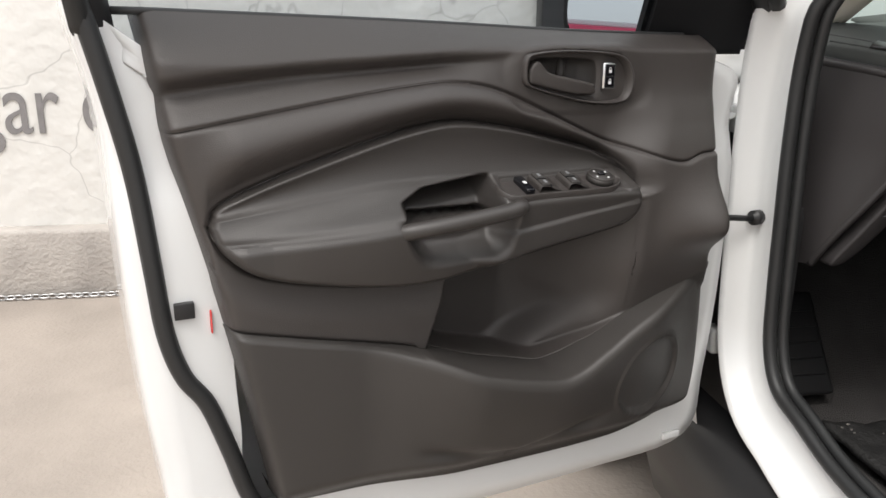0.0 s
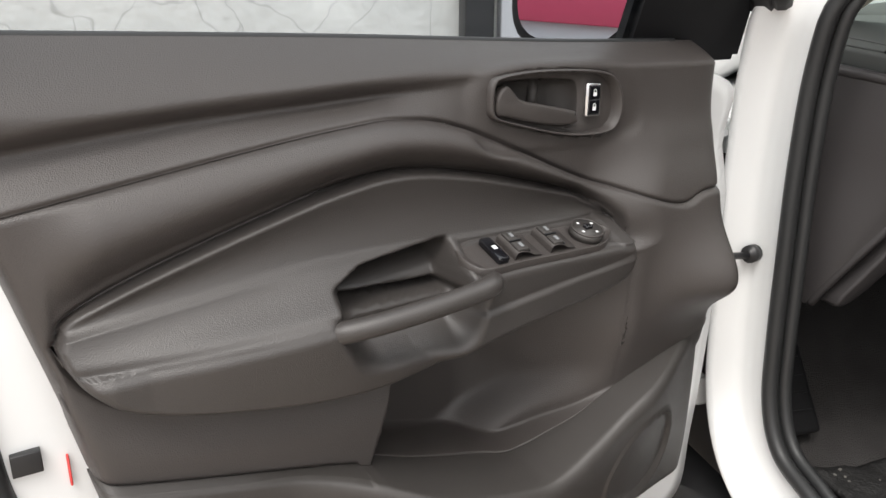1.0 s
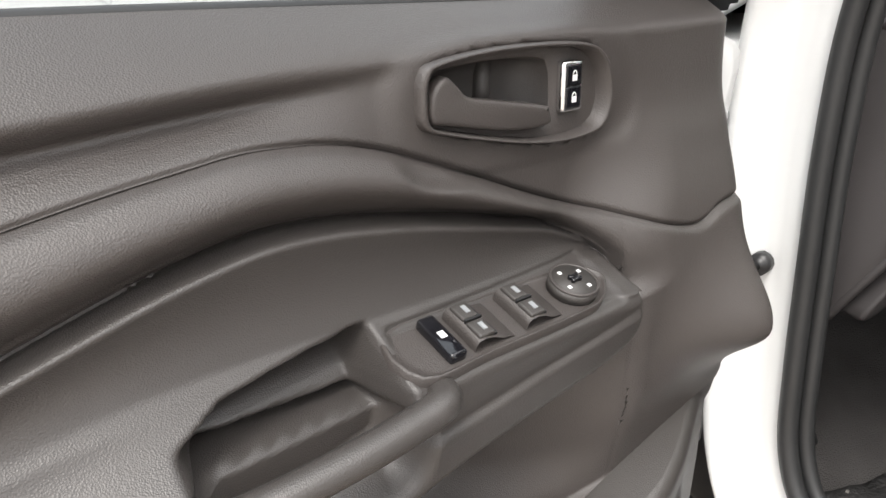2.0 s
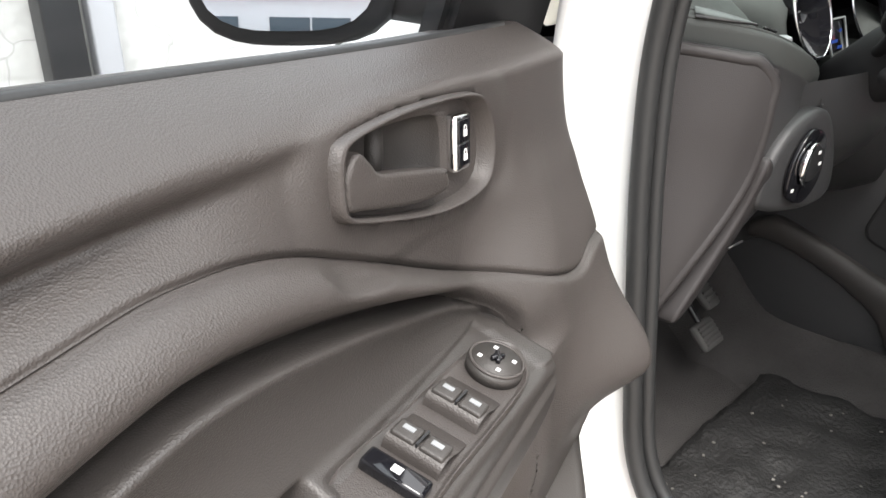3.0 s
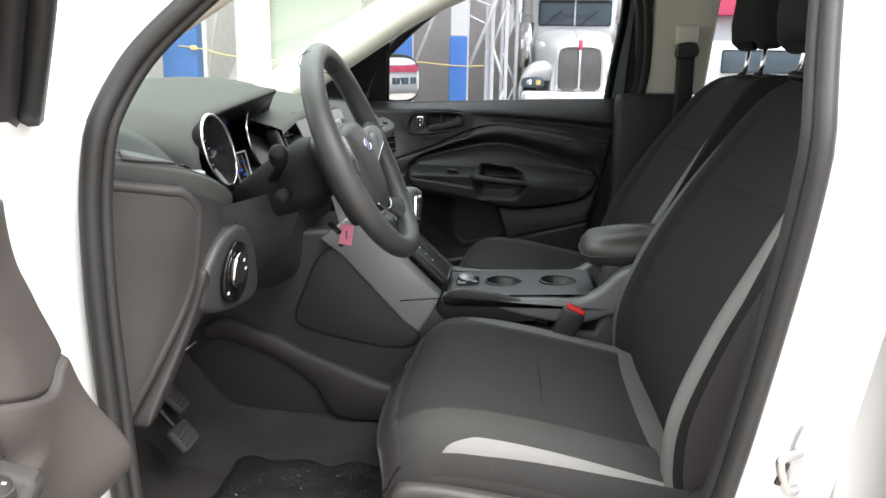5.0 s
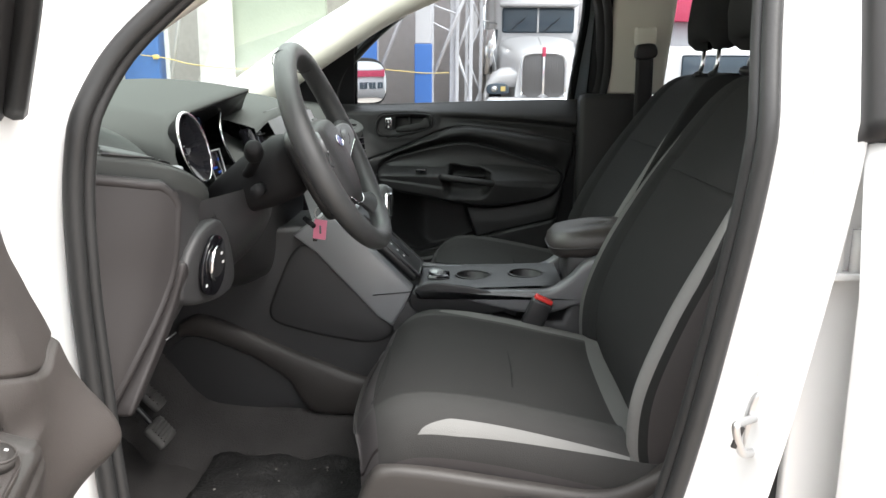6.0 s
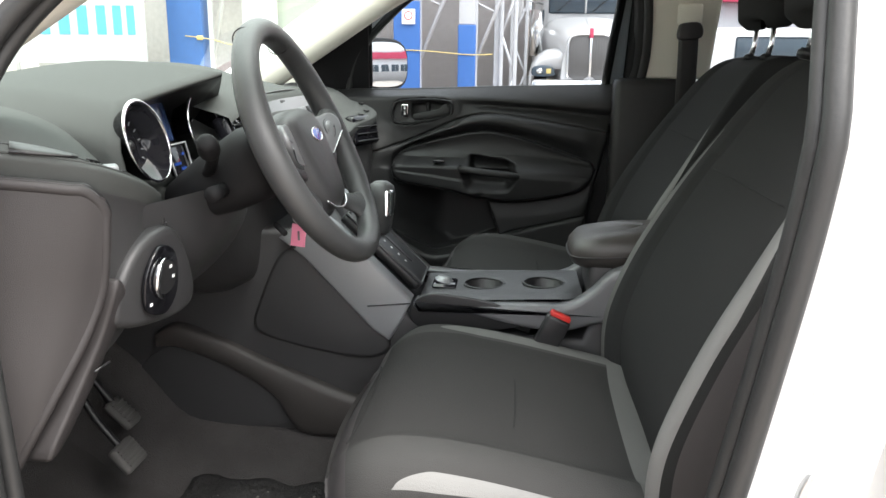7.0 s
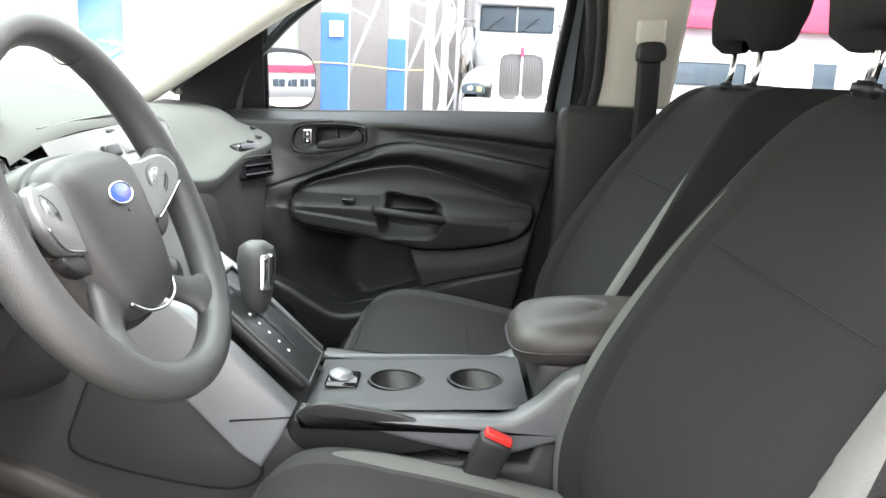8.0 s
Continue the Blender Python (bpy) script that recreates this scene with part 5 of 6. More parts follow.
for a, b, w_ in ((-0.012, -0.004, 0.020), (0.004, -0.012, 0.014), (0.014, 0.008, 0.006)):
    part("display_mark", box(-0.336 + a, 0.2068 + 0.27 * b, 1.066 + b, w_, 0.001, 0.004), BLUEMARK, dash, smooth=False)
# knee panel under the column
rows = []
for t in np.linspace(0, 1, 14):
    z = 1.04 - 0.21 * t
    rows.append([(x, 0.17 + 0.02 * t + 0.10 * t**2 - 0.06 * math.sin(math.pi * min(max((x + 0.52) / 0.36, 0), 1)) * math.sin(math.pi * (0.25 + 0.7 * t)), z + 0.03 * (x + 0.37)) for x in np.linspace(-0.53, -0.15, 24)])
part("knee_panel", grid(rows), DASH_LOW, dash)
# centre stack
brow = [[(x * w, y + 0.02 * abs(x) ** 3, z - 0.030 * abs(x) ** 4) for x in np.linspace(-1, 1, 17)] for y, z, w in ((0.32, 1.186, 0.20), (0.24, 1.172, 0.22), (0.168, 1.155, 0.232), (0.150, 1.149, 0.234), (0.147, 1.141, 0.234))]
part("stack_brow", grid(brow), DASH, dash)
rows = []
for y, z, w in ((0.30, 1.184, 0.15), (0.22, 1.174, 0.17), (0.155, 1.152, 0.185), (0.138, 1.142, 0.188), (0.118, 1.10, 0.18), (0.106, 1.065, 0.16), (0.096, 1.02, 0.125), (0.075, 0.93, 0.105), (0.04, 0.88, 0.10)):
    rows.append([(x * w, y + 0.02 * abs(x) ** 3, z - 0.012 * abs(x) ** 3) for x in np.linspace(-1, 1, 17)])
stack = part("control_panel", grid(rows[3:]), BEZEL, dash, "grey centre stack with controls")
part("disc_slot", box(-0.01, 0.139, 1.136, 0.13, 0.006, 0.006, 0.002, Matrix.Rotation(-0.4, 3, "X")), BLACK, stack)
part("brow_joint", tube([(x, 0.1545 + 0.55 * x * x, 1.1535 - 0.32 * x * x) for x in np.linspace(-0.17, 0.17, 20)], 0.0016, 6), BLACK, stack)
for k_ in range(3):
    for i in range(4):
        part("button", box(-0.085 + i * 0.054, 0.126 - 0.010 * k_, 1.115 - k_ * 0.025, 0.040, 0.008, 0.016, 0.003, Matrix.Rotation(-0.42, 3, "X")), BEZEL if (k_ + i) % 3 else BLACK, stack)
for x in (-0.06, 0.06):
    part("knob", disc((x, 0.075, 0.955), (0, -1, 0.25), 0.022, 0.03, 28, 0.004), BLACK, stack)
    part("knob_ring", tube([(x + 0.024 * math.cos(w), 0.084, 0.953 + 0.024 * math.sin(w)) for w in np.arange(24) * math.pi / 12], 0.002, 6, True), CHROME, stack)
for x, y, z, w, turn in ((-0.204, 0.174, 1.076, 0.054, Matrix.Rotation(-0.35, 3, "X")), (0.204, 0.174, 1.076, 0.054, Matrix.Rotation(-0.35, 3, "X")), (0.606, 0.131, 1.030, 0.112, Matrix.Rotation(-0.40, 3, "Z") @ Matrix.Rotation(-0.15, 3, "X"))):
    v_ = part("air_vent", box(x, y, z, w, 0.03, 0.095 if w < 0.1 else 0.078, 0.010, turn), GLOSS, dash, "black louvred air vent")
    for i in range(4):
        part("vane", box(*(Vector((x, y, z)) + turn @ Vector((0, -0.0165, -0.027 + i * 0.018))), w * 0.82, 0.006, 0.003, 0.001, turn), BLACK if i % 2 else DASH_LOW, v_)
part("glovebox", prism(spline([(0.2, 0.80), (0.6, 0.80), (0.62, 0.9), (0.6, 0.99), (0.2, 0.99), (0.18, 0.9)], 4, True), "y", 0.160, 0.19, 0.008), DASH_LOW, dash)
for x in (0.612, 0.648, 0.684):
    y = float(LIP(x)) + 0.030
    part("far_demister", box(x, y, dash_top(x, y), 0.032, 0.011, 0.004, 0.001, Matrix.Rotation(0.55, 3, "Z")), BLACK, dash)

# steering column and wheel
column = thing("steering_column", (-0.37, 0.10, 1.05), "black steering column cowl with stalk and ignition", "steering column")
rows = []
for y, z, w, h in ((-0.055, 0.022, 0.040, 0.036), (-0.04, 0.022, 0.058, 0.050), (0.0, 0.012, 0.064, 0.056), (0.05, -0.012, 0.050, 0.046), (0.10, -0.040, 0.040, 0.032)):
    rows.append([(w * (1 if abs(math.cos(a)) > 1 else math.copysign(abs(math.cos(a)) ** 0.6, math.cos(a))), y, z + h * math.copysign(abs(math.sin(a)) ** 0.6, math.sin(a))) for a in np.arange(32) * math.pi / 16])
part("cowl", grid(rows, True, caps=True), SAIL, column)
st = part("stalk", tube(spline([(-0.045, 0.035, 0.01), (-0.07, 0.02, 0.022), (-0.10, 0.004, 0.040), (-0.112, 0.001, 0.048)], 6), 0.008, 10), SAIL, column, "indicator stalk")
part("stalk_tip", tube(spline([(-0.108, 0.004, 0.044), (-0.123, 0.000, 0.054), (-0.138, -0.004, 0.062)], 5), [0.010, 0.0125, 0.0135, 0.014, 0.014, 0.014, 0.0135, 0.0125, 0.012, 0.010, 0.006], 14), SAIL, st)
part("stalk_low", tube([(-0.06, 0.01, -0.01), (-0.125, -0.002, -0.005)], 0.010, 12), SAIL, column)
part("ignition", disc((0.066, -0.035, -0.01), (1, -0.5, 0), 0.016, 0.02, 20, 0.003), GLOSS, column)
part("tilt_lever", tube([(-0.03, -0.05, -0.06), (-0.045, -0.068, -0.070)], 0.004, 8), SAIL, column)
tag = thing("key_tag", (-0.318, 0.042, 0.990), "pink paper key tag hanging under the column", "key tag")
part("card", box(0, 0, -0.034, 0.004, 0.022, 0.034, 0.0015, Matrix.Rotation(0.12, 3, "X")), PINK, tag)
part("scribble", box(-0.0028, -0.001, -0.034, 0.0006, 0.003, 0.014), LETTER, tag, smooth=False)
part("key_ring", tube([(0, 0.008 * math.cos(w), -0.006 + 0.010 * math.sin(w)) for w in np.arange(16) * math.pi / 8], 0.001, 6, True), STEEL, tag)
part("key", box(0.001, 0.009, -0.049, 0.005, 0.008, 0.012, 0.002), BLACK, tag)

wheel = thing("steering_wheel", (-0.37, 0.0, 1.10), "dark grey urethane steering wheel with silver switches", "steering wheel")
wheel.rotation_euler = (radians(-25), 0, radians(0))
R = 0.160
part("rim", tube([(R * math.cos(a), 0.004 + 0.004 * math.cos(2 * a), R * 1.0 * math.sin(a)) for a in np.arange(72) * math.pi / 36], [0.0165 + 0.002 * abs(math.cos(a)) ** 4 for a in np.arange(72) * math.pi / 36], 16, True, flat=1.0), LEATHER, wheel)
for a in (1.15, 1.99):
    c_ = Vector((R * math.cos(a), 0.004, R * math.sin(a)))
    d = Vector((-math.sin(a), 0, math.cos(a)))
    part("rim_seam", tube([c_ + (c_.normalized() * math.cos(w) + Vector((0, 1, 0)) * math.sin(w)) * 0.0172 for w in np.arange(16) * math.pi / 8], 0.0009, 5, True), BLACK, wheel)
hubline = spline([(-0.070, 0.040), (-0.045, 0.056), (0, 0.060), (0.045, 0.056), (0.070, 0.040), (0.069, 0.0), (0.056, -0.048), (0.038, -0.078), (0, -0.086), (-0.038, -0.078), (-0.056, -0.048), (-0.069, 0.0)], 5, True)
rows = [[(p[0] * k_, y, p[1] * k_) for p in hubline] for y, k_ in ((0.035, 1.04), (0.010, 1.04), (-0.010, 1.0), (-0.018, 0.92), (-0.023, 0.72), (-0.026, 0.35), (-0.0265, 0.02))]
part("hub_pad", grid(rows, True), DASH_LOW, wheel, "airbag pad")
part("hub_back", prism([tuple(p * 1.10) for p in hubline], "y", 0.004, 0.040, 0.008), BLACK, wheel)
for sx in (-1, 1):
    # upper spoke that widens into the rim, with its silver switch plate
    rows = []
    for k_, (w, y) in zip(np.linspace(0, 1, 8), ((0.034, 0.000), (0.033, 0.000), (0.029, 0.001), (0.024, 0.002), (0.021, 0.003), (0.021, 0.004), (0.025, 0.004), (0.032, 0.004))):
        x = sx * (0.055 + k_ * 0.102)
        rows.append([(x, y + 0.013 * math.cos(a), 0.012 + 0.010 * k_ + w * math.sin(a)) for a in np.arange(16) * math.pi / 8])
    part("spoke", grid(rows, True, caps=True), LEATHER, wheel)
    # lower spoke from the foot of the pad to the rim
    rows = []
    for k_ in np.linspace(0, 1, 8):
        c_ = Vector((sx * (0.040 + 0.062 * k_), 0.004, -0.052 - 0.070 * k_))
        side_ = Vector((0.75, 0, sx * 0.66)) * (0.026 - 0.012 * math.sin(math.pi * min(k_ * 1.15, 1)) + 0.014 * max(0, k_ - 0.8) / 0.2)
        rows.append([c_ + side_ * math.cos(a) + Vector((0, 0.010, 0)) * math.sin(a) for a in np.arange(16) * math.pi / 8])
    part("lower_spoke", grid(rows, True, caps=True), LEATHER, wheel)
    sw = part("switch_bezel", prism(spline([(sx * 0.066, 0.038), (sx * 0.095, 0.040), (sx * 0.122, 0.036), (sx * 0.136, 0.020), (sx * 0.132, 0.002), (sx * 0.105, -0.010), (sx * 0.076, -0.018), (sx * 0.070, -0.006)], 3, True), "y", -0.016, -0.004, 0.004), BEZEL, wheel, "silver switch bezel")
    part("switch_pad", disc((sx * 0.103, -0.0165, 0.017), (0, -1, 0), 0.0135, 0.005, 24, 0.002), BEZEL, sw)
    part("pad_gap", tube([(sx * 0.103 + 0.0152 * math.cos(w), -0.0165, 0.017 + 0.0152 * math.sin(w)) for w in np.arange(24) * math.pi / 12], 0.0011, 6, True), BLACK, sw)
    part("lower_switch", prism(spline([(sx * 0.074, -0.020), (sx * 0.104, -0.013), (sx * 0.098, -0.026), (sx * 0.076, -0.034)], 3, True), "y", -0.012, 0.0, 0.002), BLACK, sw)
    part("bright_edge", tube(spline([(sx * 0.076, -0.0165, -0.017), (sx * 0.105, -0.0165, -0.009), (sx * 0.131, -0.0165, 0.003)], 5), 0.0009, 6), CHROME, sw)
    for w in range(4):
        part("key_mark", box(sx * 0.103 + 0.009 * math.cos(w * 1.57), -0.0192, 0.017 + 0.009 * math.sin(w * 1.57), 0.0026, 0.0006, 0.0026), BLACK, sw, smooth=False)
part("spoke_trim", tube(spline([(-0.047, -0.013, -0.070), (-0.03, -0.016, -0.083), (0, -0.017, -0.088), (0.03, -0.016, -0.083), (0.047, -0.013, -0.070)], 6), 0.0016, 8), CHROME, wheel)
oval = [(0.0215 * math.cos(a), 0.0095 * math.sin(a) + 0.016) for a in np.arange(32) * math.pi / 16]
badge = part("badge", prism(oval, "y", -0.0275, -0.018, 0.001), BLUEMARK, wheel, "plain blue oval badge")
part("badge_ring", tube([(a, -0.0272, b) for a, b in oval], 0.0011, 6, True), CHROME, badge)

# the pad and the inner ends of the spokes lie deeper than the rim
for ob in wheel.children_recursive:
    if ob.name.split(".")[0] not in ("rim", "rim_seam"):
        for vert in ob.data.vertices:
            k_ = float(step(math.hypot(vert.co.x, vert.co.z), 0.155, 0.095))
            vert.co += Vector((0, 0.019 * k_, -0.008 * k_))

# centre console
PLATE = material("console_top_plastic", (0.036, 0.036, 0.038), 0.42, grain=1200, depth=0.0002, blotch=0.06, kind="cells")
con = thing("centre_console", (0, 0, 0), "grey and black centre console with shifter and armrest", "console")
side = [(0.42, 0.90), (0.12, 0.92), (0.0, 0.86), (-0.09, 0.775), (-0.13, 0.735), (-0.40, 0.735), (-0.43, 0.82), (-0.47, 0.862), (-0.62, 0.862), (-0.64, 0.45), (0.55, 0.45), (0.55, 0.8)]
part("side_body", prism(side, "x", -0.112, 0.112, 0.012), DASH_LOW, con)
for k in (-1, 1):
    X = lambda a, b: sorted((k * a, k * b))
    strip = [(0.135, 0.905), (0.07, 0.955), (0.03, 0.925), (-0.10, 0.800), (-0.085, 0.765), (-0.06, 0.722), (-0.03, 0.742), (0.09, 0.870)]
    part("silver_strip", prism(strip, "x", *X(0.085, 0.126), 0.006), SILVER, con, "silver trim strip")
    part("strip_joint", tube([(k * 0.127, -0.022, 0.787), (k * 0.127, -0.098, 0.795)], 0.0012, 6), BLACK, con)
    insert = spline([(0.105, 0.882), (0.14, 0.862), (0.178, 0.775), (0.186, 0.742), (0.165, 0.722), (0.08, 0.700), (-0.01, 0.688), (-0.052, 0.700), (-0.056, 0.725), (-0.02, 0.757), (0.06, 0.835)], 5, True)
    part("side_insert", prism([tuple(p) for p in insert], "x", *X(0.10, 0.118), 0.003), DASH_LOW, con)
    part("insert_joint", tube([(k * 0.1145, a, b) for a, b in insert], 0.0028, 6, True), BLACK, con)
    over = spline([(0.37, 0.722), (0.33, 0.738), (0.26, 0.715), (0.18, 0.680), (0.12, 0.655), (0.08, 0.640), (0.035, 0.622), (-0.03, 0.602), (-0.10, 0.585)], 6)
    under = spline([(0.37, 0.692), (0.33, 0.692), (0.25, 0.665), (0.19, 0.632), (0.15, 0.600), (0.133, 0.568), (0.10, 0.533), (0.0, 0.53), (-0.10, 0.53)], 6)
    band = [[(k * x_, *(a + (b - a) * t)) for a, b in zip(over, under)] for t, x_ in ((0.0, 0.108), (0.0, 0.122), (0.05, 0.129), (0.16, 0.133), (0.5, 0.135), (0.86, 0.133), (0.96, 0.129), (1.0, 0.122), (1.0, 0.108))]
    part("lower_band", grid(band), TRIM_LOW, con)
    well = spline([(0.42, 0.63), (0.37, 0.683), (0.31, 0.684), (0.2, 0.636), (0.145, 0.60), (0.13, 0.565), (0.16, 0.542), (0.3, 0.535), (0.4, 0.57)], 5, True)
    part("lower_pocket", prism([tuple(p) for p in well], "x", *X(0.10, 0.1150), 0.001), DASH_LOW, con)
    cheek = spline([(-0.11, 0.790), (-0.30, 0.797), (-0.37, 0.800), (-0.41, 0.824), (-0.45, 0.862), (-0.52, 0.874), (-0.52, 0.80), (-0.42, 0.768), (-0.36, 0.752), (-0.28, 0.760), (-0.20, 0.778), (-0.13, 0.785)], 5, True)
    part("upper_cheek", prism([tuple(p) for p in cheek], "x", *X(0.085, 0.124), 0.010, seg=3), CHEEK, con, "satin grey upper console")
    part("cheek_joint", tube([(k * 0.118, -0.40, 0.772), (k * 0.118, -0.50, 0.800)], 0.0015, 6), BLACK, con)
# top plate with two cup wells and a power socket
def top_z(x, y):
    z = 0.801 - 0.10 * max(0, abs(x) - 0.078) - 0.05 * (y + 0.25)
    for cy in (-0.222, -0.334):
        d = math.hypot(x, y - cy)
        z -= 0.060 * float(step(d, 0.0375, 0.0335))
    return z


part("top_plate", grid([[(x, y, top_z(x, y)) for x in np.linspace(-0.098, 0.098, 61)] for y in np.linspace(-0.11, -0.40, 90)]), PLATE, con)
for cy in (-0.222, -0.334):
    # added black insert that paints the shade deep in the well
    part("cup_liner", grid([[(r * math.cos(a), cy + r * math.sin(a), z) for a in np.arange(32) * math.pi / 16] for r, z in ((0.0385, top_z(0.06, cy) + 0.0008), (0.036, top_z(0.06, cy) - 0.001), (0.033, top_z(0.06, cy) - 0.05), (0.001, top_z(0.06, cy) - 0.051))], True), BLACK, con)
    part("cup_ring", tube([(0.037 * math.cos(a), cy + 0.037 * math.sin(a), top_z(0.06, cy)) for a in np.arange(32) * math.pi / 16], 0.002, 6, True), BLACK, con)
sock = part("socket_plate", box(-0.005, -0.148, 0.799, 0.05, 0.046, 0.008, 0.004), GLOSS, con)
part("socket_cap", disc((-0.005, -0.146, 0.8045), (0, -0.2, 1), 0.0175, 0.012, 24, 0.004), SILVER, sock)
hb = part("handbrake_lever", tube(spline([(-0.104, -0.125, 0.772), (-0.106, -0.18, 0.780), (-0.106, -0.25, 0.775), (-0.102, -0.31, 0.756)], 8), 0.0155, 12), BLACK, con, "black handbrake lever with silver button")
part("release_button", box(-0.106, -0.118, 0.772, 0.016, 0.016, 0.014, 0.004), CHROME, hb)
part("lever_recess", prism(spline([(-0.10, 0.79), (-0.13, 0.812), (-0.18, 0.810), (-0.24, 0.80), (-0.30, 0.775), (-0.28, 0.755), (-0.15, 0.74), (-0.10, 0.76)], 5, True), "x", -0.121, -0.112, 0.003), BLACK, con)
# shifter
slope = Matrix.Rotation(radians(43), 3, "X")
part("gate_plate", box(0.0, -0.035, 0.868, 0.125, 0.19, 0.02, 0.008, slope), BLACK, con)
part("gate_slot", box(0.012, -0.036, 0.881, 0.022, 0.13, 0.004, 0.001, slope), BLACK, con)
for i in range(5):
    p_ = Vector((-0.022, -0.035, 0.868)) + slope @ Vector((0, -0.045 + i * 0.018, 0.0105))
    part("gear_mark", box(*p_, 0.004, 0.004, 0.001, 0, slope), WHITE, con, smooth=False)
part("gate_frame", tube([Vector((0.0, -0.035, 0.868)) + slope @ Vector((a, b, 0.010)) for a, b in ((-0.060, -0.092), (0.060, -0.092), (0.060, 0.092), (-0.060, 0.092))], 0.004, 6, True), DASH_LOW, con)
shift = thing("gear_lever", (0.012, -0.012, 0.862), "black gear lever with a silver-faced knob", "gear lever")
part("shaft", tube([(0, 0, -0.02), (0, -0.005, 0.05)], 0.010, 12), BLACK, shift)
rows = []
for z, w, d in ((0.028, 0.014, 0.014), (0.04, 0.02, 0.019), (0.07, 0.024, 0.024), (0.10, 0.025, 0.027), (0.118, 0.022, 0.024), (0.126, 0.012, 0.013), (0.128, 0.001, 0.001)):
    rows.append([(w * math.cos(a), -0.012 + d * math.sin(a), z) for a in np.arange(24) * math.pi / 12])
part("knob", grid(rows, True), LEATHER, shift)
part("face_plate", box(-0.020, -0.030, 0.088, 0.022, 0.010, 0.05, 0.005, Matrix.Rotation(-0.5, 3, "Z")), CHROME, shift, "silver face plate")
# armrest box
pad = thing("console_armrest", (0, -0.51, 0.86), "padded grey vinyl armrest lid on the console", "armrest")
rows = []
for z, w, l in ((0.0, 0.82, 0.86), (0.008, 0.95, 0.96), (0.022, 1.0, 1.0), (0.038, 0.97, 0.98), (0.052, 0.86, 0.9), (0.060, 0.6, 0.68), (0.063, 0.2, 0.25), (0.063, 0.01, 0.01)):
    rows.append([(0.092 * w * math.copysign(abs(math.cos(a)) ** 0.5, math.cos(a)), 0.135 * l * math.copysign(abs(math.sin(a)) ** 0.5, math.sin(a)), z - 0.010 * max(0.0, math.sin(a))) for a in np.arange(48) * math.pi / 24])
part("cushion", grid(rows, True), ARM, pad)
part("seam", tube([(0.0925 * math.copysign(abs(math.cos(a)) ** 0.5, math.cos(a)), 0.1355 * math.copysign(abs(math.sin(a)) ** 0.5, math.sin(a)), 0.022 - 0.010 * max(0.0, math.sin(a))) for a in np.arange(48) * math.pi / 24], 0.0015, 6, True), BLACK, pad)
part("base", box(0, -0.01, -0.03, 0.15, 0.22, 0.07, 0.012), DASH_LOW, pad)


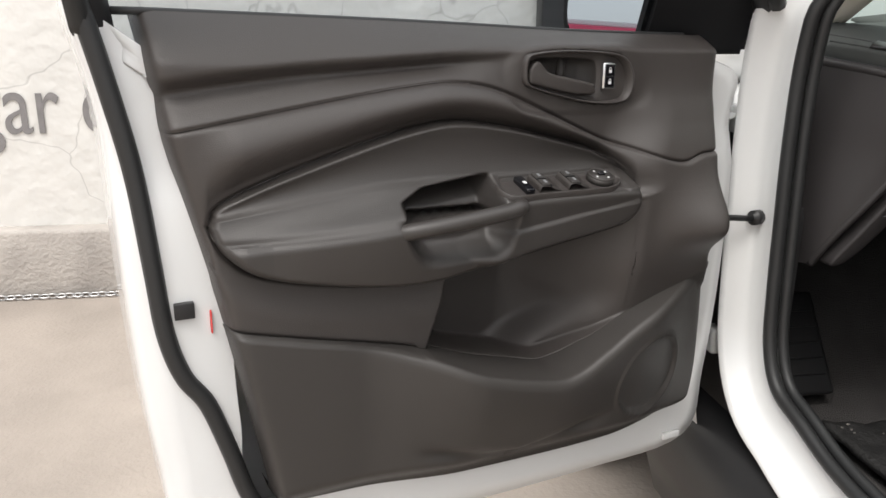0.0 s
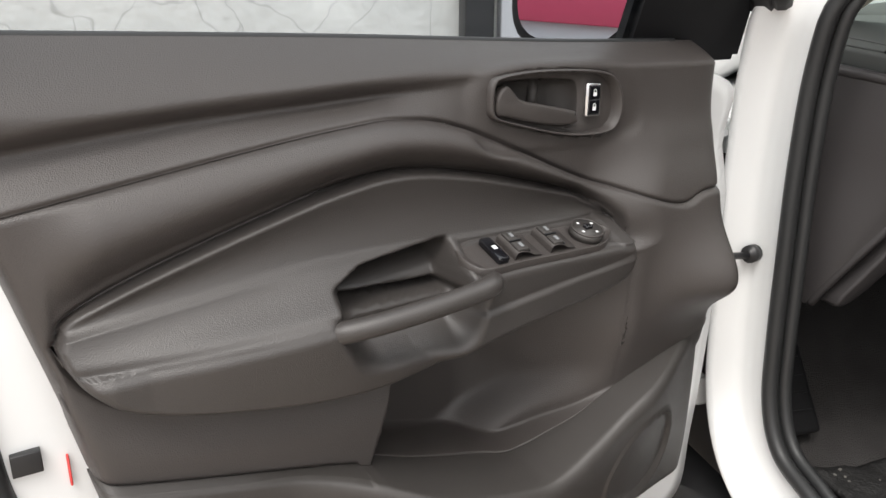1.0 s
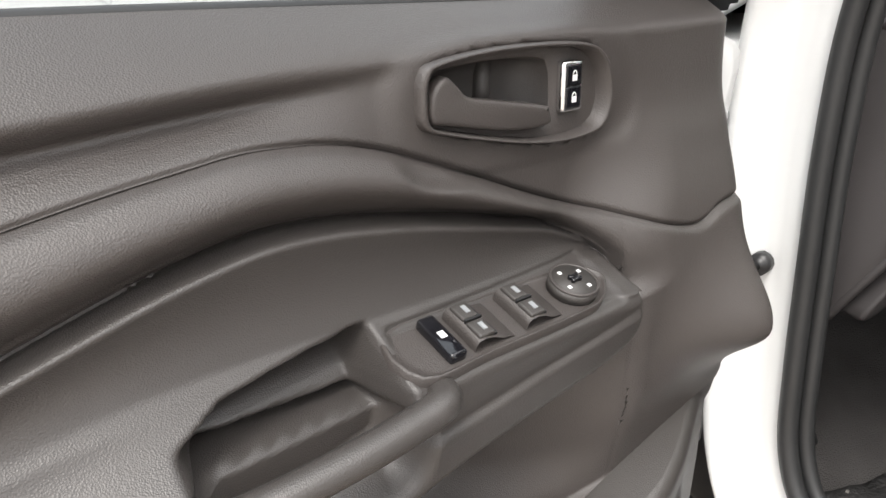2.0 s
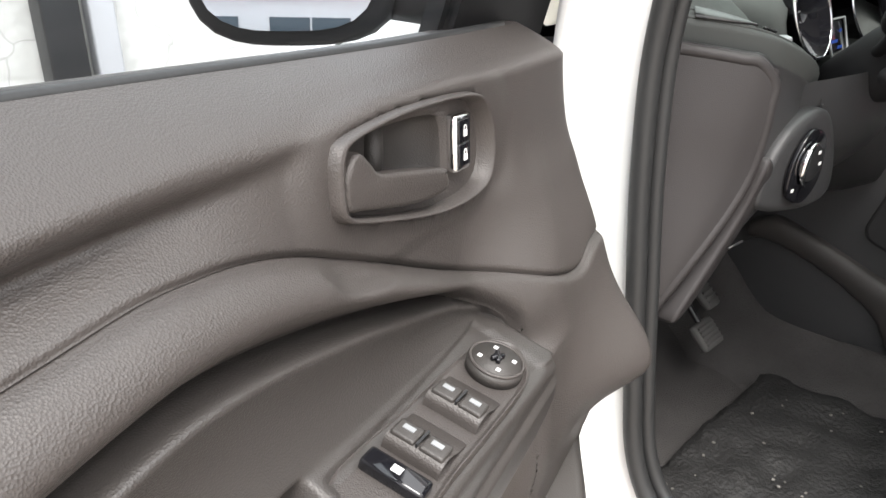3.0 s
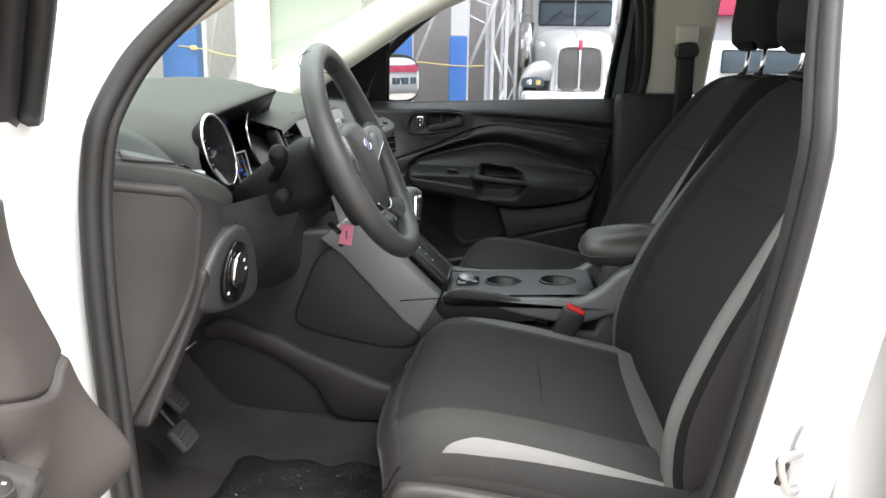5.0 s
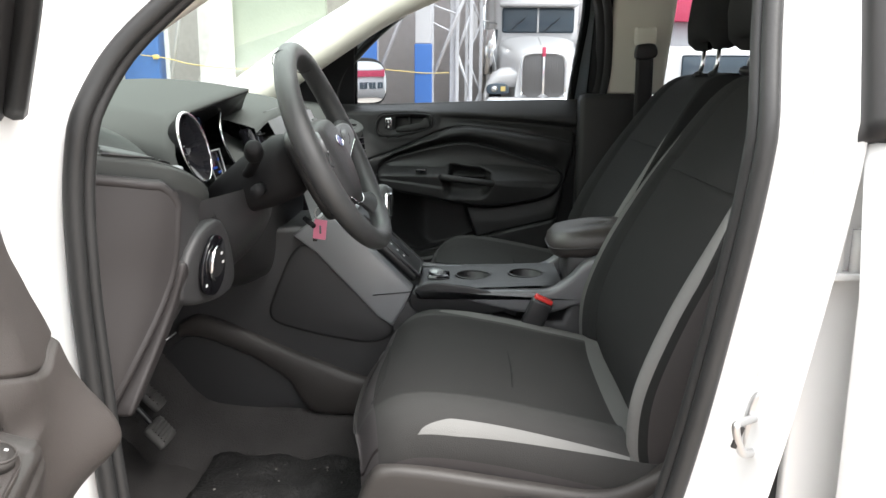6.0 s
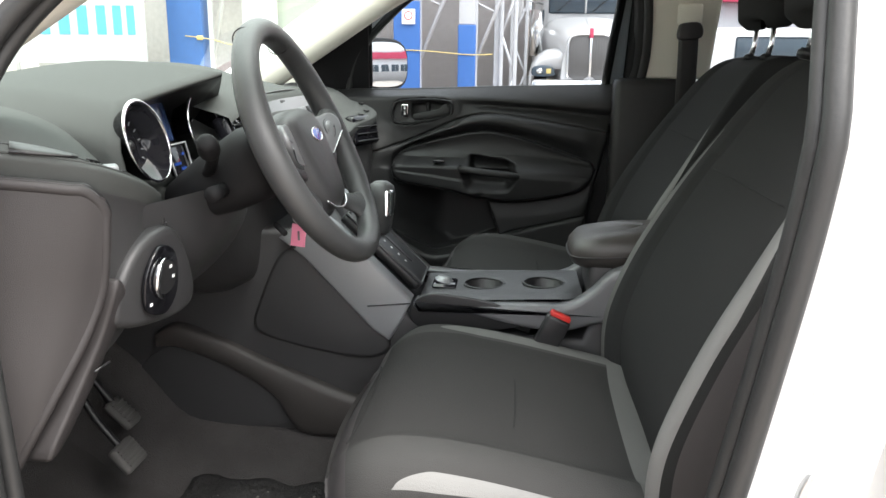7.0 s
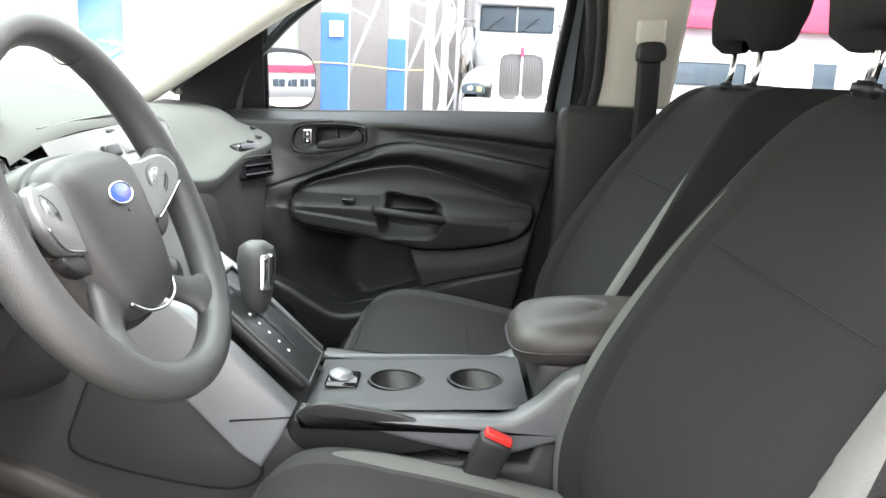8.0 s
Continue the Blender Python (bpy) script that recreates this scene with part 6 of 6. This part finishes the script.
# seats
def seat(x0, y0, near, label, recline, head):
    st_ = thing("front_seat", (x0, y0, 0), label, "car seat", "front seats")
    side_sign = -1 if near else 1
    zt = graph([(-0.56, 0.685), (-0.48, 0.700), (-0.38, 0.722), (-0.25, 0.748), (-0.16, 0.757), (-0.10, 0.750), (-0.055, 0.722), (-0.03, 0.68)])
    prof = np.array([(-0.235, -0.115), (-0.252, -0.08), (-0.258, -0.045), (-0.250, -0.012), (-0.228, 0.008), (-0.19, 0.010), (-0.15, -0.004), (-0.09, -0.010), (0, -0.012), (0.09, -0.010), (0.15, -0.004), (0.19, 0.010), (0.228, 0.008), (0.250, -0.012), (0.258, -0.045), (0.252, -0.08), (0.235, -0.115)])
    line = spline(prof, 6)

    COLS = (0.0, 0.36, 0.50, 0.66, 0.80, 1.0)

    def seat_stripe(y, outer):
        """The stripe's inner and outer edge, as shares of the half width."""
        if outer:
            w_ = 0.047 * min(1.0, max(0, -0.135 - y) / 0.055) ** 0.5 * min(1.0, max(0, y + 0.46) / 0.26) ** 0.7
            mid_ = 0.672 - 0.05 * max(0, (-0.2 - y) / 0.22) - w_
        else:
            mid_, w_ = 0.425, 0.058 * min(1.0, max(0, -0.15 - y) / 0.08) ** 0.5
        return mid_ - w_, mid_ + w_

    def cushion(s, t):
        y = -0.025 - 0.535 * t
        lo_, hi_ = seat_stripe(y, s < 0.5)
        a = np.interp(abs(s - 0.5) * 2, COLS, (0.0, min(0.36, lo_ - 0.02), lo_, hi_, 0.79, 1.0))
        q = (0.5 + math.copysign(a / 2, s - 0.5)) * (len(line) - 1)
        i = min(int(q), len(line) - 2)
        x, dz = line[i] + (line[i + 1] - line[i]) * (q - i)
        k_ = 1 - 0.10 * max(0, 1 - t / 0.16) ** 2
        z = float(zt(y)) + dz
        y2 = y - 0.036 * (abs(x) / 0.25) ** 2 * max(0, 1 - t / 0.3)
        return x * k_, y2, max(z, 0.60)

    def cushion_kind(s, t):
        a, y, half_ = abs(s - 0.5) * 2, -0.025 - 0.535 * t, int(s > 0.5)
        if a > 0.80 or y > -0.06:
            return "cushion_side", half_ if y < -0.06 else 2
        if near and y < -0.435 and a < 0.66:
            return "grey_bolster", 2
        if a > 0.66:
            return "cushion_edge", half_
        if a > 0.50:
            return ("silver_bolster" if s < 0.5 else "grey_bolster"), half_
        return ("cushion_bolster", half_) if a > 0.36 else ("cushion_insert", 0)

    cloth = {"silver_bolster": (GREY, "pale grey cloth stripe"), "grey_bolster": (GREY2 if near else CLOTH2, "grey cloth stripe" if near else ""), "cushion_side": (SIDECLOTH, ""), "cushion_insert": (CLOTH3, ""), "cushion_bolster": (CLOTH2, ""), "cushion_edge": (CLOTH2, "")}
    sheet_parts(cushion, 240, 150, cushion_kind, cloth, st_)
    part("cushion_front", grid([[(x, -0.030 - 0.03 * k_ - 0.03 * (abs(x) / 0.23) ** 2, 0.685 - 0.13 * k_) for x in np.linspace(-0.225, 0.225, 20)] for k_ in np.linspace(0, 1, 8)]), CLOTH2, st_)
    part("insert_crease", tube([(x, -0.275 - 0.01 * math.cos(x * 8), float(zt(-0.275)) - 0.0125) for x in np.linspace(-0.12, 0.12, 12)], 0.0012, 5), CLOTH, st_)
    part("front_seam", tube([(x, -0.075 + 0.02 * (x / 0.2) ** 2, float(zt(-0.075 + 0.02 * (x / 0.2) ** 2)) - 0.011) for x in np.linspace(-0.13, 0.13, 12)], 0.001, 5), CLOTH, st_)
    # backrest
    fy = graph([(0.66, -0.475), (0.72, -0.460), (0.80, -0.462), (0.90, -0.495), (1.0, -0.545), (1.1, -0.602), (1.18, -0.652), (1.215, -0.690), (1.225, -0.73)])
    half = graph([(0.62, 0.235), (0.72, 0.252), (0.85, 0.262), (1.0, 0.250), (1.1, 0.222), (1.18, 0.19), (1.215, 0.165), (1.23, 0.14)])

    BCOLS = (0.0, 0.45, 0.52, 0.70, 0.78, 1.0)

    def back_stripe(t, outer):
        w_ = 0.122 * min(1, max(0, 0.76 - t) / 0.25) ** 0.7 if outer else 0.035 * min(1, max(0, 0.80 - t) / 0.3) ** 0.6
        return 0.715 - w_, 0.715 + w_

    def back(s, t):
        z = 0.665 + 0.56 * t
        lo_, hi_ = back_stripe(t, s < 0.5)
        a = math.copysign(np.interp(abs(s - 0.5) * 2, BCOLS, (0.0, 0.56, lo_, hi_, 0.86, 1.0)), s - 0.5)
        h = float(half(z))
        if abs(a) < 0.62:
            x = a / 0.62 * h * 0.80
            bulge = -0.006 * (1 - (a / 0.62) ** 2)
        elif abs(a) < 0.85:
            q = (abs(a) - 0.62) / 0.23
            x = math.copysign(h * (0.80 + 0.2 * math.sin(q * math.pi / 2)), a)
            bulge = 0.030 * math.sin(math.pi * (0.15 + 0.7 * q)) * (1 - 0.6 * t)
        else:
            q = (abs(a) - 0.85) / 0.15
            x = math.copysign(h * (1.0 - 0.02 * q), a)
            bulge = 0.012 * (1 - 0.6 * t) - 0.13 * q
        return x, float(fy(z)) + bulge - recline * (z - 0.665), z

    def back_kind(s, t):
        a, half_ = abs(s - 0.5) * 2, int(s > 0.5)
        if a > 0.78:
            return "back_side", half_
        if a > 0.70:
            return "back_edge", half_
        if a > 0.52:
            return ("silver_bolster_back" if s < 0.5 else "grey_edge"), half_
        return ("back_bolster", half_) if a > 0.45 else ("back_insert", 0)

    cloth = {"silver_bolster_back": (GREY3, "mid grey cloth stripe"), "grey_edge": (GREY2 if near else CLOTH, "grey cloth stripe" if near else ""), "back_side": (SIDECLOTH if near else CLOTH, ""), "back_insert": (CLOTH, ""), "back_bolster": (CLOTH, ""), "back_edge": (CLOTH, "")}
    sheet_parts(back, 200, 170, back_kind, cloth, st_)
    part("back_seam", tube([(x, float(fy(1.055)) + 0.004 - recline * 0.39, 1.055) for x in np.linspace(-0.16, 0.16, 12)], 0.0008, 5), CLOTH, st_)
    rows = [[(x * k_, float(fy(z)) - d - recline * (z - 0.665), z) for x in np.linspace(-1, 1, 15) for k_ in (float(half(z)) * 0.98,)] for z, d in ((0.66, 0.12), (0.9, 0.13), (1.1, 0.10), (1.2, 0.05), (1.225, 0.0))]
    part("back_shell", grid(rows), CLOTH, st_)
    part("back_top", grid([[(x * float(half(1.22)), -0.70 - recline * 0.557 - d, 1.222 - 0.004 * x * x + 0.006 * math.sin(math.pi * d / 0.07)) for x in np.linspace(-1, 1, 12)] for d in np.linspace(0, 0.07, 5)]), CLOTH, st_)
    # headrest on two chrome posts
    hz = 1.266 if near else 1.292
    hr = part("headrest", bmesh.new(), CLOTH, st_)
    bm = bmesh.new()
    rows = []
    for z, w, d in ((0.0, 0.02, 0.01), (0.0, 0.102, 0.032), (0.010, 0.122, 0.045), (0.05, 0.129, 0.055), (0.11, 0.13, 0.058), (0.16, 0.12, 0.05), (0.185, 0.09, 0.035), (0.192, 0.02, 0.01)):
        rows.append([(w * math.copysign(abs(math.cos(a)) ** 0.6, math.cos(a)), head + d * math.copysign(abs(math.sin(a)) ** 0.7, math.sin(a)) - 0.15 * z, hz + z - 0.010 * math.cos(a * 2) * (1 if z < 0.02 else 0)) for a in np.arange(40) * math.pi / 20])
    bm = grid(rows, True)
    bm.to_mesh(hr.data)
    bm.free()
    hr.data.polygons.foreach_set("use_smooth", [True] * len(hr.data.polygons))
    for x in (-0.06, 0.06):
        part("post", tube([(x, head + 0.010, 1.222), (x, head + 0.004, 1.25), (x, head, hz + 0.024)], 0.0055, 10), CHROME, hr, "chrome headrest post")
        part("post_collar", disc((x, head + 0.010, 1.222), (0, -0.2, 1), 0.014, 0.014, 16, 0.003), BLACK, hr)
    # side trim and levers, on the door side
    sx = side_sign
    trimline = spline([(-0.055, 0.60), (-0.075, 0.665), (-0.10, 0.688), (-0.16, 0.687), (-0.30, 0.668), (-0.40, 0.660), (-0.47, 0.690), (-0.53, 0.735), (-0.58, 0.72), (-0.60, 0.60), (-0.5, 0.55), (-0.2, 0.53), (-0.08, 0.54)], 5, True)
    tr = part("side_trim", prism([tuple(p) for p in trimline], "x", *sorted((sx * 0.225, sx * 0.272)), 0.012, seg=3), TRIM_LOW, st_, "grey plastic side cover")
    part("height_lever", prism(spline([(-0.27, 0.655), (-0.40, 0.640), (-0.405, 0.622), (-0.33, 0.615), (-0.28, 0.625)], 4, True), "x", *sorted((sx * 0.272, sx * 0.292)), 0.006), TRIM_LOW, tr)
    part("recline_lever", prism(spline([(-0.45, 0.655), (-0.52, 0.69), (-0.56, 0.675), (-0.53, 0.635), (-0.47, 0.625)], 4, True), "x", *sorted((sx * 0.272, sx * 0.290)), 0.006), TRIM_LOW, tr)
    part("seat_base", box(0, -0.33, 0.51, 0.40, 0.44, 0.15, 0.02), BLACK, st_)
    for x in (-0.18, 0.18):
        part("rail", box(x, -0.33, 0.435, 0.05, 0.56, 0.03, 0.006), STEEL, st_)
    return st_


GREY3 = material("stripe_grey_seat_cloth", (0.17, 0.17, 0.166), 0.9, grain=700, depth=0.0006, blotch=0.08, spec=0.2)
SIDECLOTH = material("charcoal_seat_vinyl", (0.052, 0.048, 0.049), 0.6, grain=900, depth=0.0003, blotch=0.08, spec=0.35)
GREY2 = material("mid_grey_seat_cloth", (0.115, 0.115, 0.112), 0.9, grain=700, depth=0.0006, blotch=0.08, spec=0.2)
CLOTH3 = material("woven_seat_insert", (0.027, 0.0265, 0.026), 0.95, grain=500, depth=0.0008, blotch=0.12, spec=0.2)
seat(-0.37, 0, True, "black cloth driver's seat with pale grey stripes", 0.0, -0.665)
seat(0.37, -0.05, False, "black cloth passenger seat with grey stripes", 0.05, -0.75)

# seat belts
def buckle(x, y, z):
    b = thing("seat_belt_buckle", (x, y, z), "black seat belt buckle with a red button", "belt buckle", "belt buckles")
    turn = Matrix.Rotation(radians(24), 3, "X")
    part("case", box(0, -0.012, -0.045, 0.026, 0.042, 0.10, 0.006, turn), BLACK, b)
    top = turn @ Vector((0, 0, 0.052)) + Vector((0, -0.012, -0.045))
    part("button", box(*top, 0.018, 0.036, 0.010, 0.003, turn), RED, b, "red release button")


buckle(-0.145, -0.325, 0.786)
buckle(0.10, -0.44, 0.855)
belt = thing("seat_belt", (0.618, -0.690, 1.285), "black belt webbing on the cream pillar", "seat belt")
rows = [[(x, y + d, z) for d in np.linspace(-0.024, 0.024, 5)] for x, y, z in spline([(0.0, 0.0, 0.0), (0.012, -0.005, -0.1), (0.03, -0.01, -0.25), (0.05, -0.01, -0.5)], 5)]
web = part("webbing", grid(rows), BLACK, belt)
sol = web.modifiers.new("thick", "SOLIDIFY")
sol.thickness = 0.0025
part("anchor", prism(spline([(-0.028, -0.014), (0.024, -0.02), (0.028, 0.008), (0.018, 0.02), (-0.024, 0.02)], 4, True), "x", -0.018, 0.004, 0.005), BLACK, belt)
part("anchor_cap", box(0.004, 0.0, 0.042, 0.02, 0.06, 0.05, 0.008), CREAM, belt)
near_trim = part("pillar_trim", box(-0.665, -0.562, 1.20, 0.006, 0.014, 0.11, 0.002), CREAM)
tagged(near_trim, "cream pillar trim edge beside the driver's seat", "pillar trim")
# rear bench behind the front seats
bench = thing("rear_bench", (0, -1.25, 0), "dark cloth rear bench seat", "rear seat")
part("cushion", box(0, 0, 0.62, 1.25, 0.46, 0.22, 0.06), CLOTH, bench)
part("backrest", box(0, -0.27, 0.88, 1.25, 0.14, 0.50, 0.06, Matrix.Rotation(0.3, 3, "X")), CLOTH, bench)
